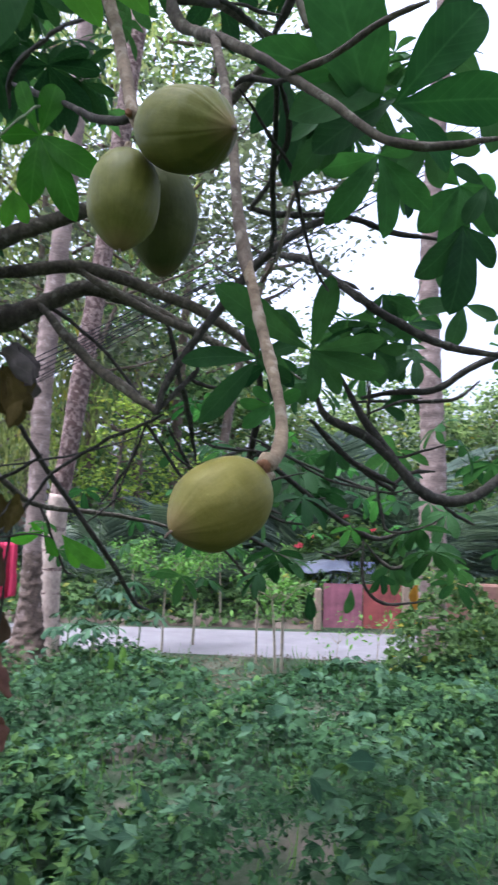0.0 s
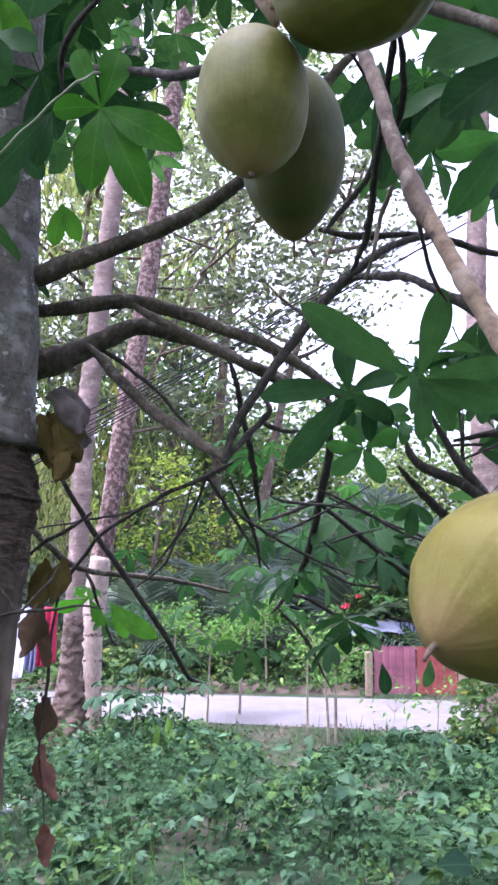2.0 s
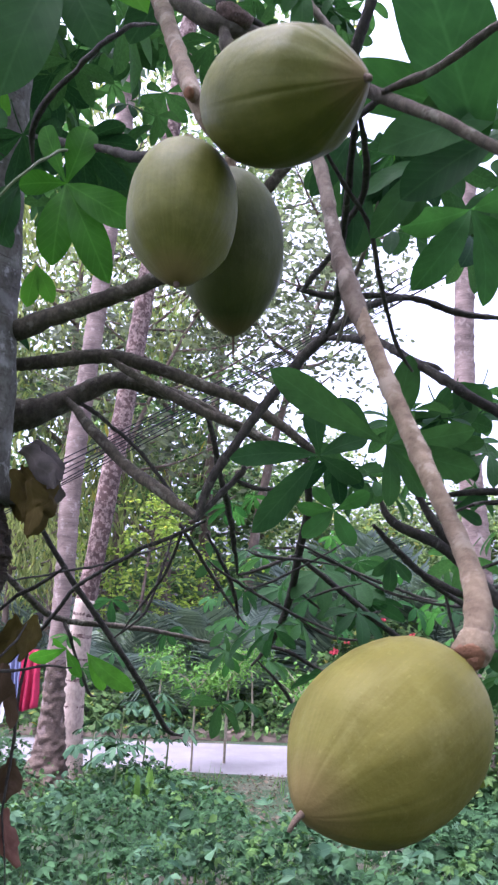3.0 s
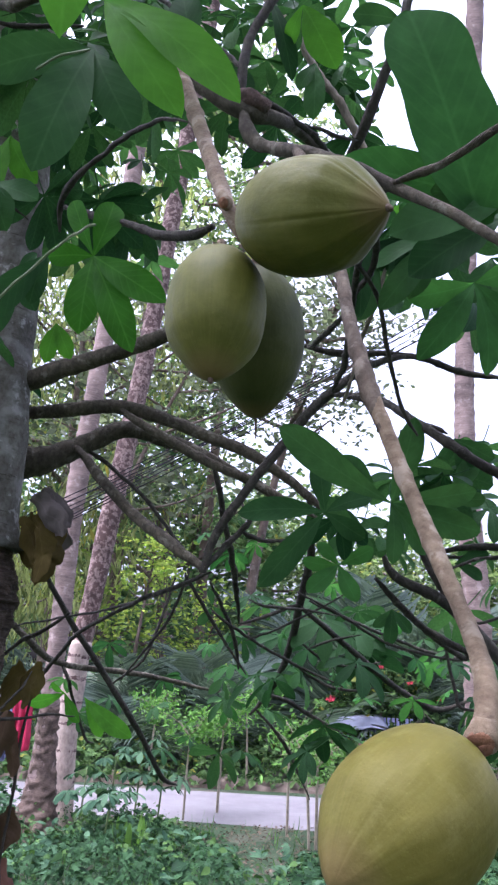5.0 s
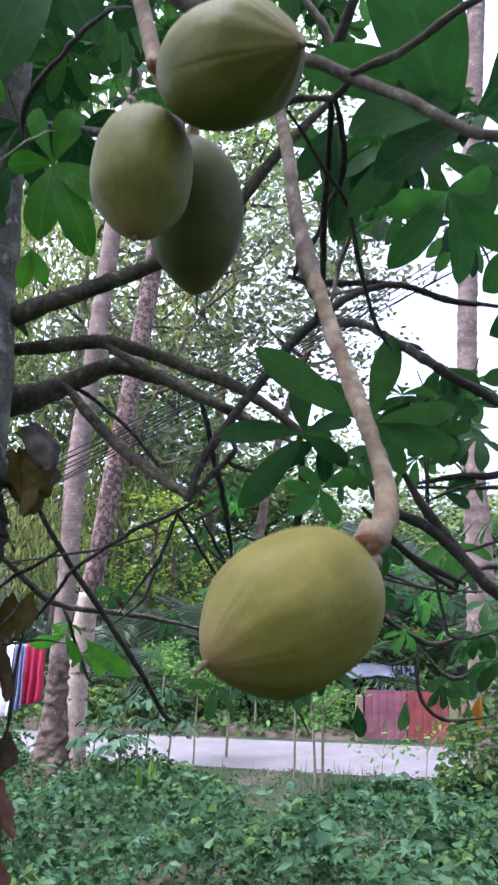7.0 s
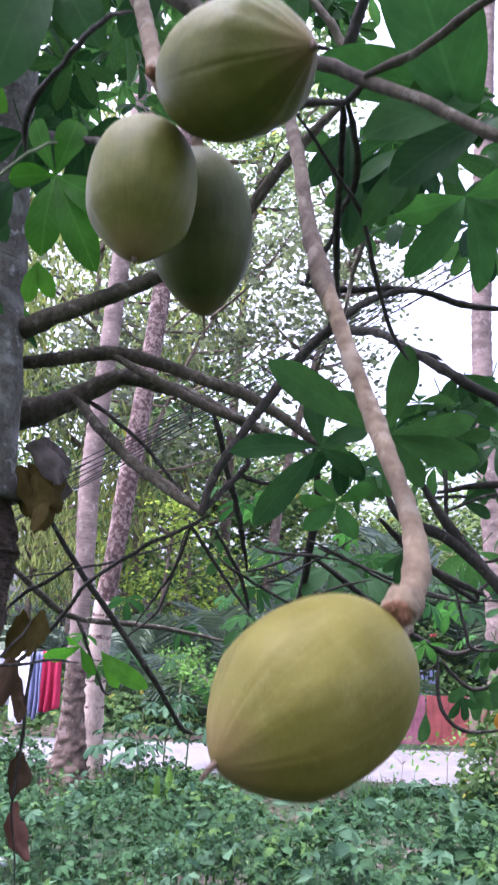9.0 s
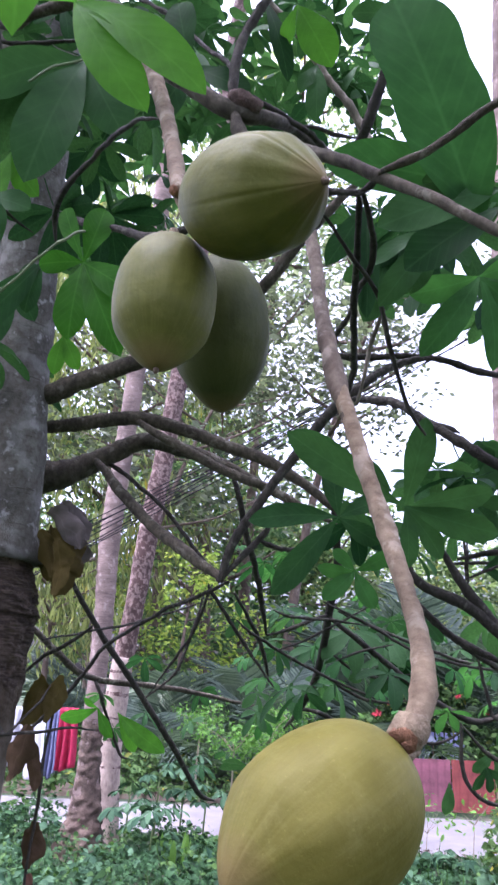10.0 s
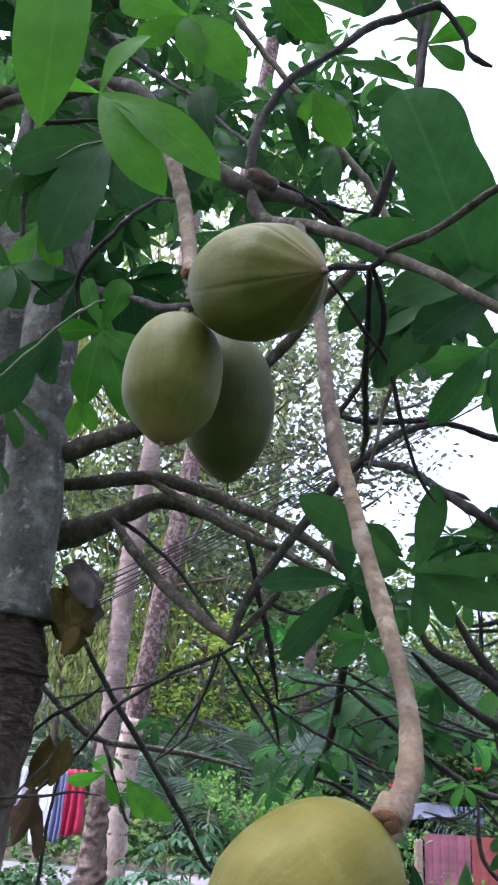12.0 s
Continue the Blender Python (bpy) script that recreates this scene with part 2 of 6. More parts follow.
M_WALLB = plain("red_brown_wall", (0.16, 0.085, 0.06), 0.9, 0.35, 6, 0.6)
M_EARTH = plain("brown_earth", (0.075, 0.058, 0.042), 0.95, 0.4, 5, 0.8)
M_STAKE = plain("pale_stake", (0.19, 0.165, 0.115), 0.85, 0.3, 20, 0.3)
M_TUFTSTEM = plain("green_stem", (0.075, 0.11, 0.036), 0.7, 0.2, 30)
M_WHITE = plain("white_cloth", (0.75, 0.75, 0.80), 0.9, 0.05, 12, 0.1)
M_SHEET = plain("plastic_sheet", (0.125, 0.137, 0.18), 0.5, 0.2, 6, 0.15)
M_GREY = plain("grey_cloth", (0.40, 0.40, 0.43), 0.9, 0.12, 12, 0.1)
M_BLUE = plain("blue_cloth", (0.15, 0.165, 0.27), 0.9, 0.15, 12, 0.1)
M_CRIM = plain("crimson_cloth", (0.30, 0.012, 0.045), 0.85, 0.15, 12, 0.1)
M_WIRE = material("black_cable", lambda nt, b: nt.links.new(ramp(nt, noise_tex(nt, coords(nt), 3), [(0.3, (0.012, 0.012, 0.014)), (0.7, (0.03, 0.03, 0.032))]), b.inputs["Base Color"]), 0.95, 0.05)


def ground_build(nt, b):
    v = coords(nt)
    soil = ramp(nt, noise_tex(nt, v, 3.0, 8, 0.7), [(0.3, (0.055, 0.045, 0.033)), (0.7, (0.15, 0.127, 0.103))])
    # mossy patches, their green darkened as shade for the gaps between weeds
    moss = ramp(nt, noise_tex(nt, v, 0.9, 6, 0.6), [(0.33, (0, 0, 0)), (0.50, (1, 1, 1))])
    nt.links.new(mix(nt, moss, soil, (0.022, 0.042, 0.017)), b.inputs["Base Color"])
    bump(nt, b, noise_tex(nt, v, 25, 8, 0.75), 0.7, 0.04)


M_GROUND = material("soil", ground_build, 0.95, 0.2)


# ---- building helpers ----
def mesh_of(name, verts, faces, mat, smooth=True, uvs=None):
    me = bpy.data.meshes.new(name)
    me.from_pydata([tuple(v) for v in verts], [], faces)
    me.materials.append(mat)
    if smooth:
        me.shade_smooth()
    if uvs is not None:
        lay = me.uv_layers.new(name="UVMap")
        idx = np.empty(len(me.loops), dtype=np.int32)
        me.loops.foreach_get("vertex_index", idx)
        lay.data.foreach_set("uv", np.asarray(uvs, dtype=np.float32)[idx].ravel())
    me.update()
    return me


def thing(name, at, label, category, group="", kind=""):
    ob = new(name)
    ob.location = at
    ob.empty_display_size = 0.1
    return tagged(ob, label, category, group, kind)


def part(name, me, parent, label=""):
    """One mesh under a thing or a part; its points are in world metres."""
    ob = new(name, me)
    top, off = parent, Vector()
    while top:
        off += top.location
        top = top.parent
    ob.parent = parent
    ob.matrix_parent_inverse = Matrix.Translation(-Vector(parent.location)) if parent.type == "EMPTY" else Matrix()
    return tagged(ob, label)


def spline(pts, step):
    """Catmull-Rom through (x, y, z, r), at about that step."""
    p = [np.array(q, float) for q in pts]
    p = [2 * p[0] - p[1]] + p + [2 * p[-1] - p[-2]]
    out = []
    for i in range(1, len(p) - 2):
        n = max(2, int(np.linalg.norm(p[i + 1][:3] - p[i][:3]) / step))
        for k in range(n):
            u = k / n
            out.append(0.5 * (2 * p[i] + (p[i + 1] - p[i - 1]) * u + (2 * p[i - 1] - 5 * p[i] + 4 * p[i + 1] - p[i + 2]) * u * u
                              + (3 * p[i] - p[i - 1] - 3 * p[i + 1] + p[i + 2]) * u ** 3))
    out.append(p[-2])
    return out


def tube(pts, mat, step=0.02, segs=10, rough=0.06, freq=30.0, rings=0.0, ring_gap=0.1, knots=0.0, wander=0.0):
    path = spline(pts, step)
    if wander:
        for i, q in enumerate(path):
            k = min(1.0, i * step / 0.05, (len(path) - 1 - i) * step / 0.05)
            q[:3] += np.array(noise.noise_vector(Vector(q[:3]) * 7)) * wander * k + np.array(noise.noise_vector(Vector(q[:3]) * 31)) * 0.35 * wander * k
    krng, nxt = random.Random(len(path)), 0.04
    verts, faces = [], []
    up = Vector((0.3, 0.8, 0.5)).normalized()
    run = 0.0
    for i, q in enumerate(path):
        a, c = path[max(i - 1, 0)], path[min(i + 1, len(path) - 1)]
        d = Vector(c[:3] - a[:3])
        d = d.normalized() if d.length > 1e-9 else Vector((0, 0, 1))
        s = up.cross(d)
        s = s.normalized() if s.length > 1e-4 else Vector((1, 0, 0))
        up = d.cross(s).normalized()
        if i:
            run += float(np.linalg.norm(q[:3] - path[i - 1][:3]))
        r = max(q[3], 0.0008)
        if knots:
            while run > nxt + 0.03:
                nxt += krng.uniform(0.03, 0.11)
            r *= 1 + knots * math.exp(-(((run - nxt) / (0.35 * r + 0.004)) ** 2))
        ring = 1.0 + rings * (1.0 if (run / ring_gap) % 1.0 < 0.25 else 0.0)
        for k in range(segs):
            w = 2 * math.pi * k / segs
            n = s * math.cos(w) + up * math.sin(w)
            c0 = Vector(q[:3]) + n * r
            verts.append(Vector(q[:3]) + n * (r * ring * (1 + rough * noise.noise(c0 * freq) + 0.5 * rough * noise.noise(c0 * freq * 2.7))))
    for i in range(len(path) - 1):
        for k in range(segs):
            a, b = i * segs + k, i * segs + (k + 1) % segs
            faces.append((a, b, b + segs, a + segs))
    faces.append(tuple(range(segs - 1, -1, -1)))
    faces.append(tuple(range(len(verts) - segs, len(verts))))
    return mesh_of("tube", verts, faces, mat)


# outline of a leaf blade: share of the length, half width
OVAL = ((0.0, 0.04), (0.1, 0.2), (0.24, 0.5), (0.4, 0.79), (0.55, 0.96), (0.67, 1.0), (0.8, 0.9), (0.9, 0.63), (0.96, 0.34), (1.0, 0.02))
ROUND = ((0.0, 0.05), (0.08, 0.32), (0.2, 0.62), (0.36, 0.86), (0.54, 0.99), (0.7, 1.0), (0.83, 0.86), (0.93, 0.56), (0.98, 0.28), (1.0, 0.04))
LANCE = ((0.0, 0.1), (0.3, 0.9), (0.6, 0.85), (1.0, 0.02))
LEAFLET = ((0.0, 0.12), (0.42, 1.0), (1.0, 0.02))
OVAL_WEED = ((0.0, 0.2), (0.2, 0.75), (0.45, 1.0), (0.75, 0.7), (1.0, 0.03))
HEART = ((0.0, 0.55), (0.25, 1.0), (0.55, 0.8), (1.0, 0.03))


def finer(outline, n):
    """The same outline with rounder steps."""
    q = spline([(a, h, 0, 0) for a, h in outline], 0.5 / n)
    return tuple((min(1.0, max(0.0, float(p[0]))), max(0.0, float(p[1]))) for p in q)


WIDE = ((0.0, 0.25), (0.08, 0.55), (0.22, 0.86), (0.42, 1.0), (0.6, 0.97), (0.75, 1.0), (0.88, 0.82), (0.95, 0.5), (0.99, 0.2), (1.0, 0.03))
OVAL_FINE, ROUND_FINE, WIDE_FINE = finer(OVAL, 10), finer(ROUND, 10), finer(WIDE, 10)


def blade(verts, faces, uvs, base, tip, width, normal, outline=OVAL, fold=0.18, droop=0.12, wave=0.0, bend=0.0):
    """Adds one leaf blade from base to tip, folded along its midrib and drooping."""
    base, tip = Vector(base), Vector(tip)
    d = tip - base
    length = d.length
    d = d / max(length, 1e-6)
    side = d.cross(Vector(normal))
    side = side.normalized() if side.length > 1e-5 else d.orthogonal().normalized()
    nrm = side.cross(d).normalized()
    s = len(verts)
    for i, (u, h) in enumerate(outline):
        c = base + d * (u * length) + nrm * (droop * length * 4 * u * (1 - u) * 0.5)
        lift = h * width * 0.5 * fold
        c = c + side * (bend * length * u * u)
        ripple = nrm * (wave * width * math.sin(u * 13 + s))
        verts += [c - side * (h * width * 0.5) + nrm * lift + ripple, c, c + side * (h * width * 0.5) + nrm * lift - ripple]
        uvs += [(u, 0.5 - 0.5 * h), (u, 0.5), (u, 0.5 + 0.5 * h)]
    for i in range(len(outline) - 1):
        a = s + 3 * i
        faces += [(a, a + 1, a + 4, a + 3), (a + 1, a + 2, a + 5, a + 4)]


def box_mesh(name, size, mat, bevel=0.01):
    bm = bmesh.new()
    bmesh.ops.create_cube(bm, size=1.0, matrix=Matrix.Diagonal((*size, 1)))
    bmesh.ops.bevel(bm, geom=bm.edges[:], offset=min(bevel, min(size) * 0.3), segments=1, affect="EDGES")
    me = bpy.data.meshes.new(name)
    bm.to_mesh(me)
    bm.free()
    me.materials.append(mat)
    return me


# ---- ground and road ----
def ground_z(x, y):
    """Even by the road, a little uneven under the weeds."""
    k = max(0.0, min(1.0, (9.6 - y) / 2.0))
    return -0.03 + k * 0.10 * noise.noise((x * 0.5, y * 0.5, 3.1))


def build_ground():
    xs = np.concatenate([np.linspace(-400, -14, 12), np.linspace(-12, 12, 81), np.linspace(14, 400, 12)])
    ys = np.concatenate([np.linspace(-400, -8, 10), np.linspace(-6, 30, 121), np.linspace(33, 600, 12)])
    verts = [(x, y, ground_z(x, y)) for y in ys for x in xs]
    n = len(xs)
    faces = [(j * n + i, j * n + i + 1, (j + 1) * n + i + 1, (j + 1) * n + i) for j in range(len(ys) - 1) for i in range(n - 1)]
    tagged(new("ground", mesh_of("ground", verts, faces, M_GROUND)), "brown soil with mossy green patches darkened as shade under weeds", "ground", kind="structure")


def build_road():
    verts, faces = [], []
    for i in range(121):
        x = -30 + 0.5 * i
        near = 10.32 - 0.17 * x + 0.10 * noise.noise((x * 0.9, 0, 5)) + 0.06 * noise.noise((x * 3.1, 0, 8))
        far = 13.05 - 0.03 * x + 0.05 * noise.noise((x * 0.9, 9, 5))
        near = max(min(near, far - 2.4), 9.2)
        for k, y in enumerate(np.linspace(near, far, 7)):
            verts.append((x, y, 0.03 - 0.11 * (k in (0, 6)) + 0.006 * noise.noise((x, y, 1))))
    for i in range(120):
        for k in range(6):
            a = i * 7 + k
            faces.append((a, a + 7, a + 8, a + 1))
    tagged(new("road", mesh_of("road", verts, faces, M_ROAD)), "pale grey concrete village road with worn edges", "road", kind="structure")


build_ground()
build_road()

# ---- the fruit tree ----
tree = thing("fruit_tree", (-0.52, 2.12, 0.0), "grey-barked fruit tree with palmate leaves and a dark torn bark band", "tree")


def torn_band(pts):
    """Torn bark round the trunk: two sagging tiers with ragged lips, folded across and split."""
    prof = sorted((z, x, y, r) for x, y, z, r in pts)
    zs = [p[0] for p in prof]
    rows, segs, top, foot = 150, 140, 2.062, 1.63
    v, f = [], []
    for i in range(rows + 1):
        t = i / rows
        z0 = top + (foot - top) * t
        for k in range(segs):
            w = 2 * math.pi * k / segs
            cx, cy = math.cos(w), math.sin(w)
            x, y, r = (float(np.interp(z0, zs, [p[j] for p in prof])) for j in (1, 2, 3))
            lip = 1.908 + 0.016 * math.sin(w + 2.2) + 0.012 * noise.noise((cx * 2, cy * 2, 4))
            low_lip = 1.80 + 0.03 * noise.noise((cx * 1.7, cy * 1.7, 9))
            upper = max(0.0, min(1.0, (2.054 - z0) / (2.054 - lip)))
            q = 0.85 + 0.17 * upper ** 3 if z0 > lip else 0.90 + 0.05 * max(0.0, min(1.0, (lip - z0) / 0.12))
            if z0 < low_lip:
                q = 0.93 + 0.07 * min(1.0, (low_lip - z0) / 0.1)
            sag = z0 + 0.02 * math.sin(2 * w + 0.7) + 0.03 * noise.noise((cx * 1.5, cy * 1.5, z0 * 3))
            fold = 1.5 * noise.noise((cx * 1.6, cy * 1.6, sag * 26)) + 0.8 * abs(noise.noise((cx * 3.5, cy * 3.5, sag * 70))) + 0.9 * abs(noise.noise((cx * 4, cy * 4, sag * 120)))
            split = max(0.0, noise.noise((cx * 9, cy * 9, z0 * 5)) - 0.25)
            fade = min(1.0, (z0 - foot) / 0.16)
            d = (0.0085 * fold - 0.024 * split + 0.005 * noise.noise((cx * 14, cy * 14, z0 * 40))) * fade
            rr = r * (1 + (q - 1) * fade) + 0.003 + d
            v.append((x + rr * cx, y + rr * cy, z0))
    for i in range(rows):
        for k in range(segs):
            a, b = i * segs + k, i * segs + (k + 1) % segs
            f.append((a, a + segs, b + segs, b))
    me = mesh_of("bark_band", v, f, M_BAND)
    me.materials.append(M_BROWN)
    for p in me.polygons:
        c = p.center
        p.material_index = int(c.z < 1.765 + 0.05 * noise.noise((c.x * 9, c.y * 9, c.z * 6)) + 0.02 * noise.noise(c * 40))
    part("bark_band", me, tree, "dark torn bark band")


def limb(name, pts, mat=None):
    if name == "trunk":
        me = tube(pts, M_BARK, 0.03, 28, 0.05, 9)
        part("trunk", me, tree, "grey lichen-spotted upper trunk")
    elif name == "trunk_rear":
        part("stem", tube(pts, M_BARK, 0.03, 20, 0.05, 9), tree, "shaded grey second stem behind the trunk")
    elif name == "trunk_base":
        part("trunk_base", tube([p for p in pts if p[2] < 1.75], M_BROWN, 0.03, 28, 0.06, 9), tree, "brown-grey lower trunk")
        torn_band(pts)
    elif name == "knob":
        part("knob", tube(pts, M_KNOB, 0.003, 18, 0.28, 75), tree, "knobbly scarred node where branches meet")
    elif name == "upper_stalk":
        part("upper_stalk", tube(pts, M_NODE, 0.004, 16, 0.14, 50, knots=0.12), tree, "darker rough stalk with a swollen node")
    elif name in ("pale_twig", "green_twig"):
        part("twig", tube(pts, M_STRIP if name == "pale_twig" else M_TUFTSTEM, 0.006, 8, 0.13, 46, knots=0.15, wander=0.006), tree, "pale bare twig" if name == "pale_twig" else "thin green leaf stalk")
    elif name == "fruit_stalk":
        part("fruit_stalk", tube(pts, M_STALK, 0.004, 16, 0.09, 60, 0.05, 0.022, knots=0.12), tree, "pale brown ringed stalk")
    else:
        big = max(p[3] for p in pts)
        pts = [(x, y, z, q * (0.5 if k in (0, len(pts) - 1) else 0.88)) for k, (x, y, z, q) in enumerate(pts)]
        part(name, tube(pts, mat or (M_TWIG if name == "twig" else M_LIMB), 0.006, 14 if big > 0.012 else 8, 0.08 if big > 0.012 else 0.13, 46, knots=0.07 if big > 0.012 else 0.2, wander=0.004 if big > 0.012 else 0.006), tree)


# branches, stalks and twigs: (x, y, z, radius)
limb("trunk", [(-0.568, 2.150, 4.373, 0.0865), (-0.562, 2.150, 3.790, 0.0856), (-0.544, 2.130, 3.268, 0.0841), (-0.511, 2.120, 2.607, 0.0838), (-0.493, 2.120, 2.342, 0.0841), (-0.492, 2.120, 2.190, 0.0862), (-0.493, 2.120, 2.118, 0.0925), (-0.495, 2.120, 2.060, 0.1160)])
limb("trunk_base", [(-0.512, 2.120, 2.050, 0.1120), (-0.501, 2.120, 1.990, 0.1180), (-0.499, 2.120, 1.904, 0.1190), (-0.514, 2.120, 1.806, 0.1165), (-0.533, 2.120, 1.677, 0.1215), (-0.537, 2.120, 1.365, 0.1169), (-0.531, 2.120, 1.066, 0.1083), (-0.526, 2.120, 0.835, 0.1066), (-0.518, 2.120, 0.571, 0.1166), (-0.508, 2.120, 0.369, 0.1355), (-0.505, 2.120, 0.140, 0.1600), (-0.503, 2.120, -0.120, 0.2000)])
limb("trunk_rear", [(-0.748, 2.300, 4.279, 0.1000), (-0.744, 2.300, 3.500, 0.1010), (-0.732, 2.300, 3.082, 0.1030), (-0.714, 2.300, 2.683, 0.1060), (-0.712, 2.320, 2.312, 0.1060), (-0.690, 2.320, 2.066, 0.1150), (-0.675, 2.310, 1.900, 0.1200), (-0.645, 2.290, 1.700, 0.1180), (-0.605, 2.240, 1.450, 0.1050), (-0.570, 2.200, 1.250, 0.0800)])
limb("branch", [(-0.514, 2.150, 2.507, 0.0314), (-0.415, 2.120, 2.522, 0.0311), (-0.322, 2.100, 2.554, 0.0279), (-0.165, 2.050, 2.596, 0.0244), (-0.050, 2.000, 2.624, 0.0225), (0.060, 1.950, 2.668, 0.0191), (0.158, 1.900, 2.738, 0.0174), (0.266, 1.850, 2.864, 0.0159), (0.347, 1.820, 2.949, 0.0130), (0.430, 1.800, 3.026, 0.0101)])
limb("branch", [(-0.518, 2.200, 2.441, 0.0239), (-0.362, 2.200, 2.463, 0.0224), (-0.188, 2.200, 2.486, 0.0225), (-0.041, 2.200, 2.453, 0.0209), (0.090, 2.200, 2.407, 0.0192), (0.188, 2.200, 2.372, 0.0191), (0.286, 2.200, 2.312, 0.0158), (0.383, 2.200, 2.237, 0.0125), (0.519, 2.250, 2.174, 0.0095)])
limb("branch", [(-0.196, 2.200, 2.485, 0.0161), (-0.097, 2.150, 2.413, 0.0140), (0.016, 2.150, 2.355, 0.0155), (0.128, 2.150, 2.305, 0.0139), (0.191, 2.150, 2.285, 0.0123), (0.267, 2.120, 2.236, 0.0105), (0.372, 2.100, 2.177, 0.0089)])
limb("branch", [(-0.497, 2.280, 2.328, 0.1000), (-0.430, 2.290, 2.335, 0.0490), (-0.385, 2.300, 2.354, 0.0415), (-0.314, 2.330, 2.399, 0.0353), (-0.188, 2.350, 2.463, 0.0291), (-0.067, 2.350, 2.444, 0.0239), (0.039, 2.350, 2.406, 0.0204), (0.179, 2.350, 2.335, 0.0152), (0.300, 2.350, 2.264, 0.0117)])
limb("branch", [(-0.319, 2.310, 2.393, 0.0200), (-0.214, 2.200, 2.274, 0.0172), (-0.122, 2.150, 2.181, 0.0166), (-0.002, 2.050, 2.080, 0.0170), (0.091, 2.000, 2.019, 0.0178)])
limb("branch", [(0.082, 2.000, 2.011, 0.0160), (0.117, 2.000, 2.114, 0.0130), (0.175, 2.000, 2.210, 0.0130), (0.255, 2.000, 2.325, 0.0140), (0.318, 2.000, 2.418, 0.0150), (0.371, 2.000, 2.475, 0.0150), (0.425, 2.000, 2.526, 0.0130), (0.499, 2.040, 2.590, 0.0120), (0.579, 2.080, 2.634, 0.0100), (0.645, 2.100, 2.646, 0.0070)], M_TWIG)
limb("branch", [(0.397, 2.000, 2.484, 0.0118), (0.435, 1.800, 2.409, 0.0119), (0.468, 1.650, 2.331, 0.0096), (0.502, 1.550, 2.265, 0.0100), (0.553, 1.500, 2.204, 0.0106), (0.636, 1.500, 2.154, 0.0105), (0.761, 1.500, 2.108, 0.0094), (0.887, 1.500, 2.094, 0.0073)], M_TWIG)
limb("branch", [(0.088, 2.000, 2.019, 0.0096), (0.129, 2.020, 2.069, 0.0084), (0.173, 2.050, 2.126, 0.0086), (0.193, 2.050, 2.157, 0.0072), (0.162, 2.100, 2.217, 0.0059)], M_TWIG)
limb("branch", [(0.173, 2.050, 2.126, 0.0072), (0.196, 2.080, 2.118, 0.0073), (0.249, 2.100, 2.110, 0.0059), (0.355, 2.200, 2.140, 0.0046)], M_TWIG)
limb("branch", [(0.085, 2.300, 2.359, 0.0116), (0.111, 2.320, 2.281, 0.0099), (0.134, 2.400, 2.179, 0.0102), (0.173, 2.600, 2.070, 0.0109), (0.196, 2.800, 1.945, 0.0077)], M_TWIG)
limb("branch", [(0.402, 2.600, 2.343, 0.0169), (0.435, 2.800, 2.207, 0.0159), (0.421, 2.960, 2.043, 0.0166), (0.405, 3.300, 1.849, 0.0159), (0.362, 3.600, 1.709, 0.0147), (0.285, 3.700, 1.607, 0.0100)], M_TWIG)
limb("branch", [(0.415, 2.960, 2.027, 0.0145), (0.590, 3.100, 1.917, 0.0129), (0.805, 3.300, 1.781, 0.0136), (1.052, 3.500, 1.673, 0.0143), (1.210, 3.500, 1.719, 0.0096)], M_TWIG)
limb("twig", [(0.415, 2.960, 2.031, 0.0103), (0.315, 2.900, 1.989, 0.0081), (0.199, 2.850, 1.944, 0.0079)])
limb("twig", [(0.452, 2.960, 2.045, 0.0083), (0.573, 3.000, 2.004, 0.0063), (0.806, 3.100, 1.928, 0.0065), (1.029, 3.200, 1.879, 0.0089), (1.221, 3.300, 1.890, 0.0069)])
limb("branch", [(0.542, 2.200, 2.043, 0.0092), (0.599, 2.250, 1.998, 0.0109), (0.689, 2.300, 1.929, 0.0111), (0.783, 2.300, 1.881, 0.0110), (0.846, 2.300, 1.854, 0.0063)], M_TWIG)
limb("twig", [(0.105, 2.000, 2.012, 0.0055), (0.045, 2.100, 1.997, 0.0058), (-0.102, 2.300, 1.957, 0.0063), (-0.320, 2.700, 1.881, 0.0073), (-0.424, 2.900, 1.799, 0.0078), (-0.584, 3.000, 1.639, 0.0080), (-0.721, 3.000, 1.501, 0.0059)])
limb("branch", [(-0.650, 3.300, 2.223, 0.0093), (-0.601, 3.400, 2.121, 0.0119), (-0.481, 3.600, 1.905, 0.0149), (-0.263, 3.800, 1.588, 0.0154), (-0.161, 4.000, 1.394, 0.0133), (-0.103, 4.200, 1.268, 0.0139), (-0.038, 4.300, 1.227, 0.0085)], M_TWIG)
limb("branch", [(-0.827, 3.200, 2.063, 0.0133), (-0.650, 3.400, 1.868, 0.0163), (-0.540, 3.600, 1.782, 0.0147), (-0.196, 3.900, 1.746, 0.0133), (0.156, 4.200, 1.679, 0.0115)])
limb("twig", [(-0.540, 3.600, 1.782, 0.0123), (-0.503, 3.600, 1.713, 0.0098), (-0.498, 3.700, 1.641, 0.0075), (-0.441, 3.800, 1.471, 0.0076), (-0.401, 3.800, 1.449, 0.0051)])
limb("twig", [(-0.080, 3.600, 2.173, 0.0076), (-0.128, 3.600, 1.996, 0.0075), (-0.188, 3.600, 1.824, 0.0074), (-0.326, 3.700, 1.709, 0.0075)])
limb("twig", [(0.093, 2.600, 2.056, 0.0072), (0.155, 2.900, 1.964, 0.0080), (0.193, 3.000, 1.872, 0.0082), (0.210, 3.100, 1.794, 0.0063)])
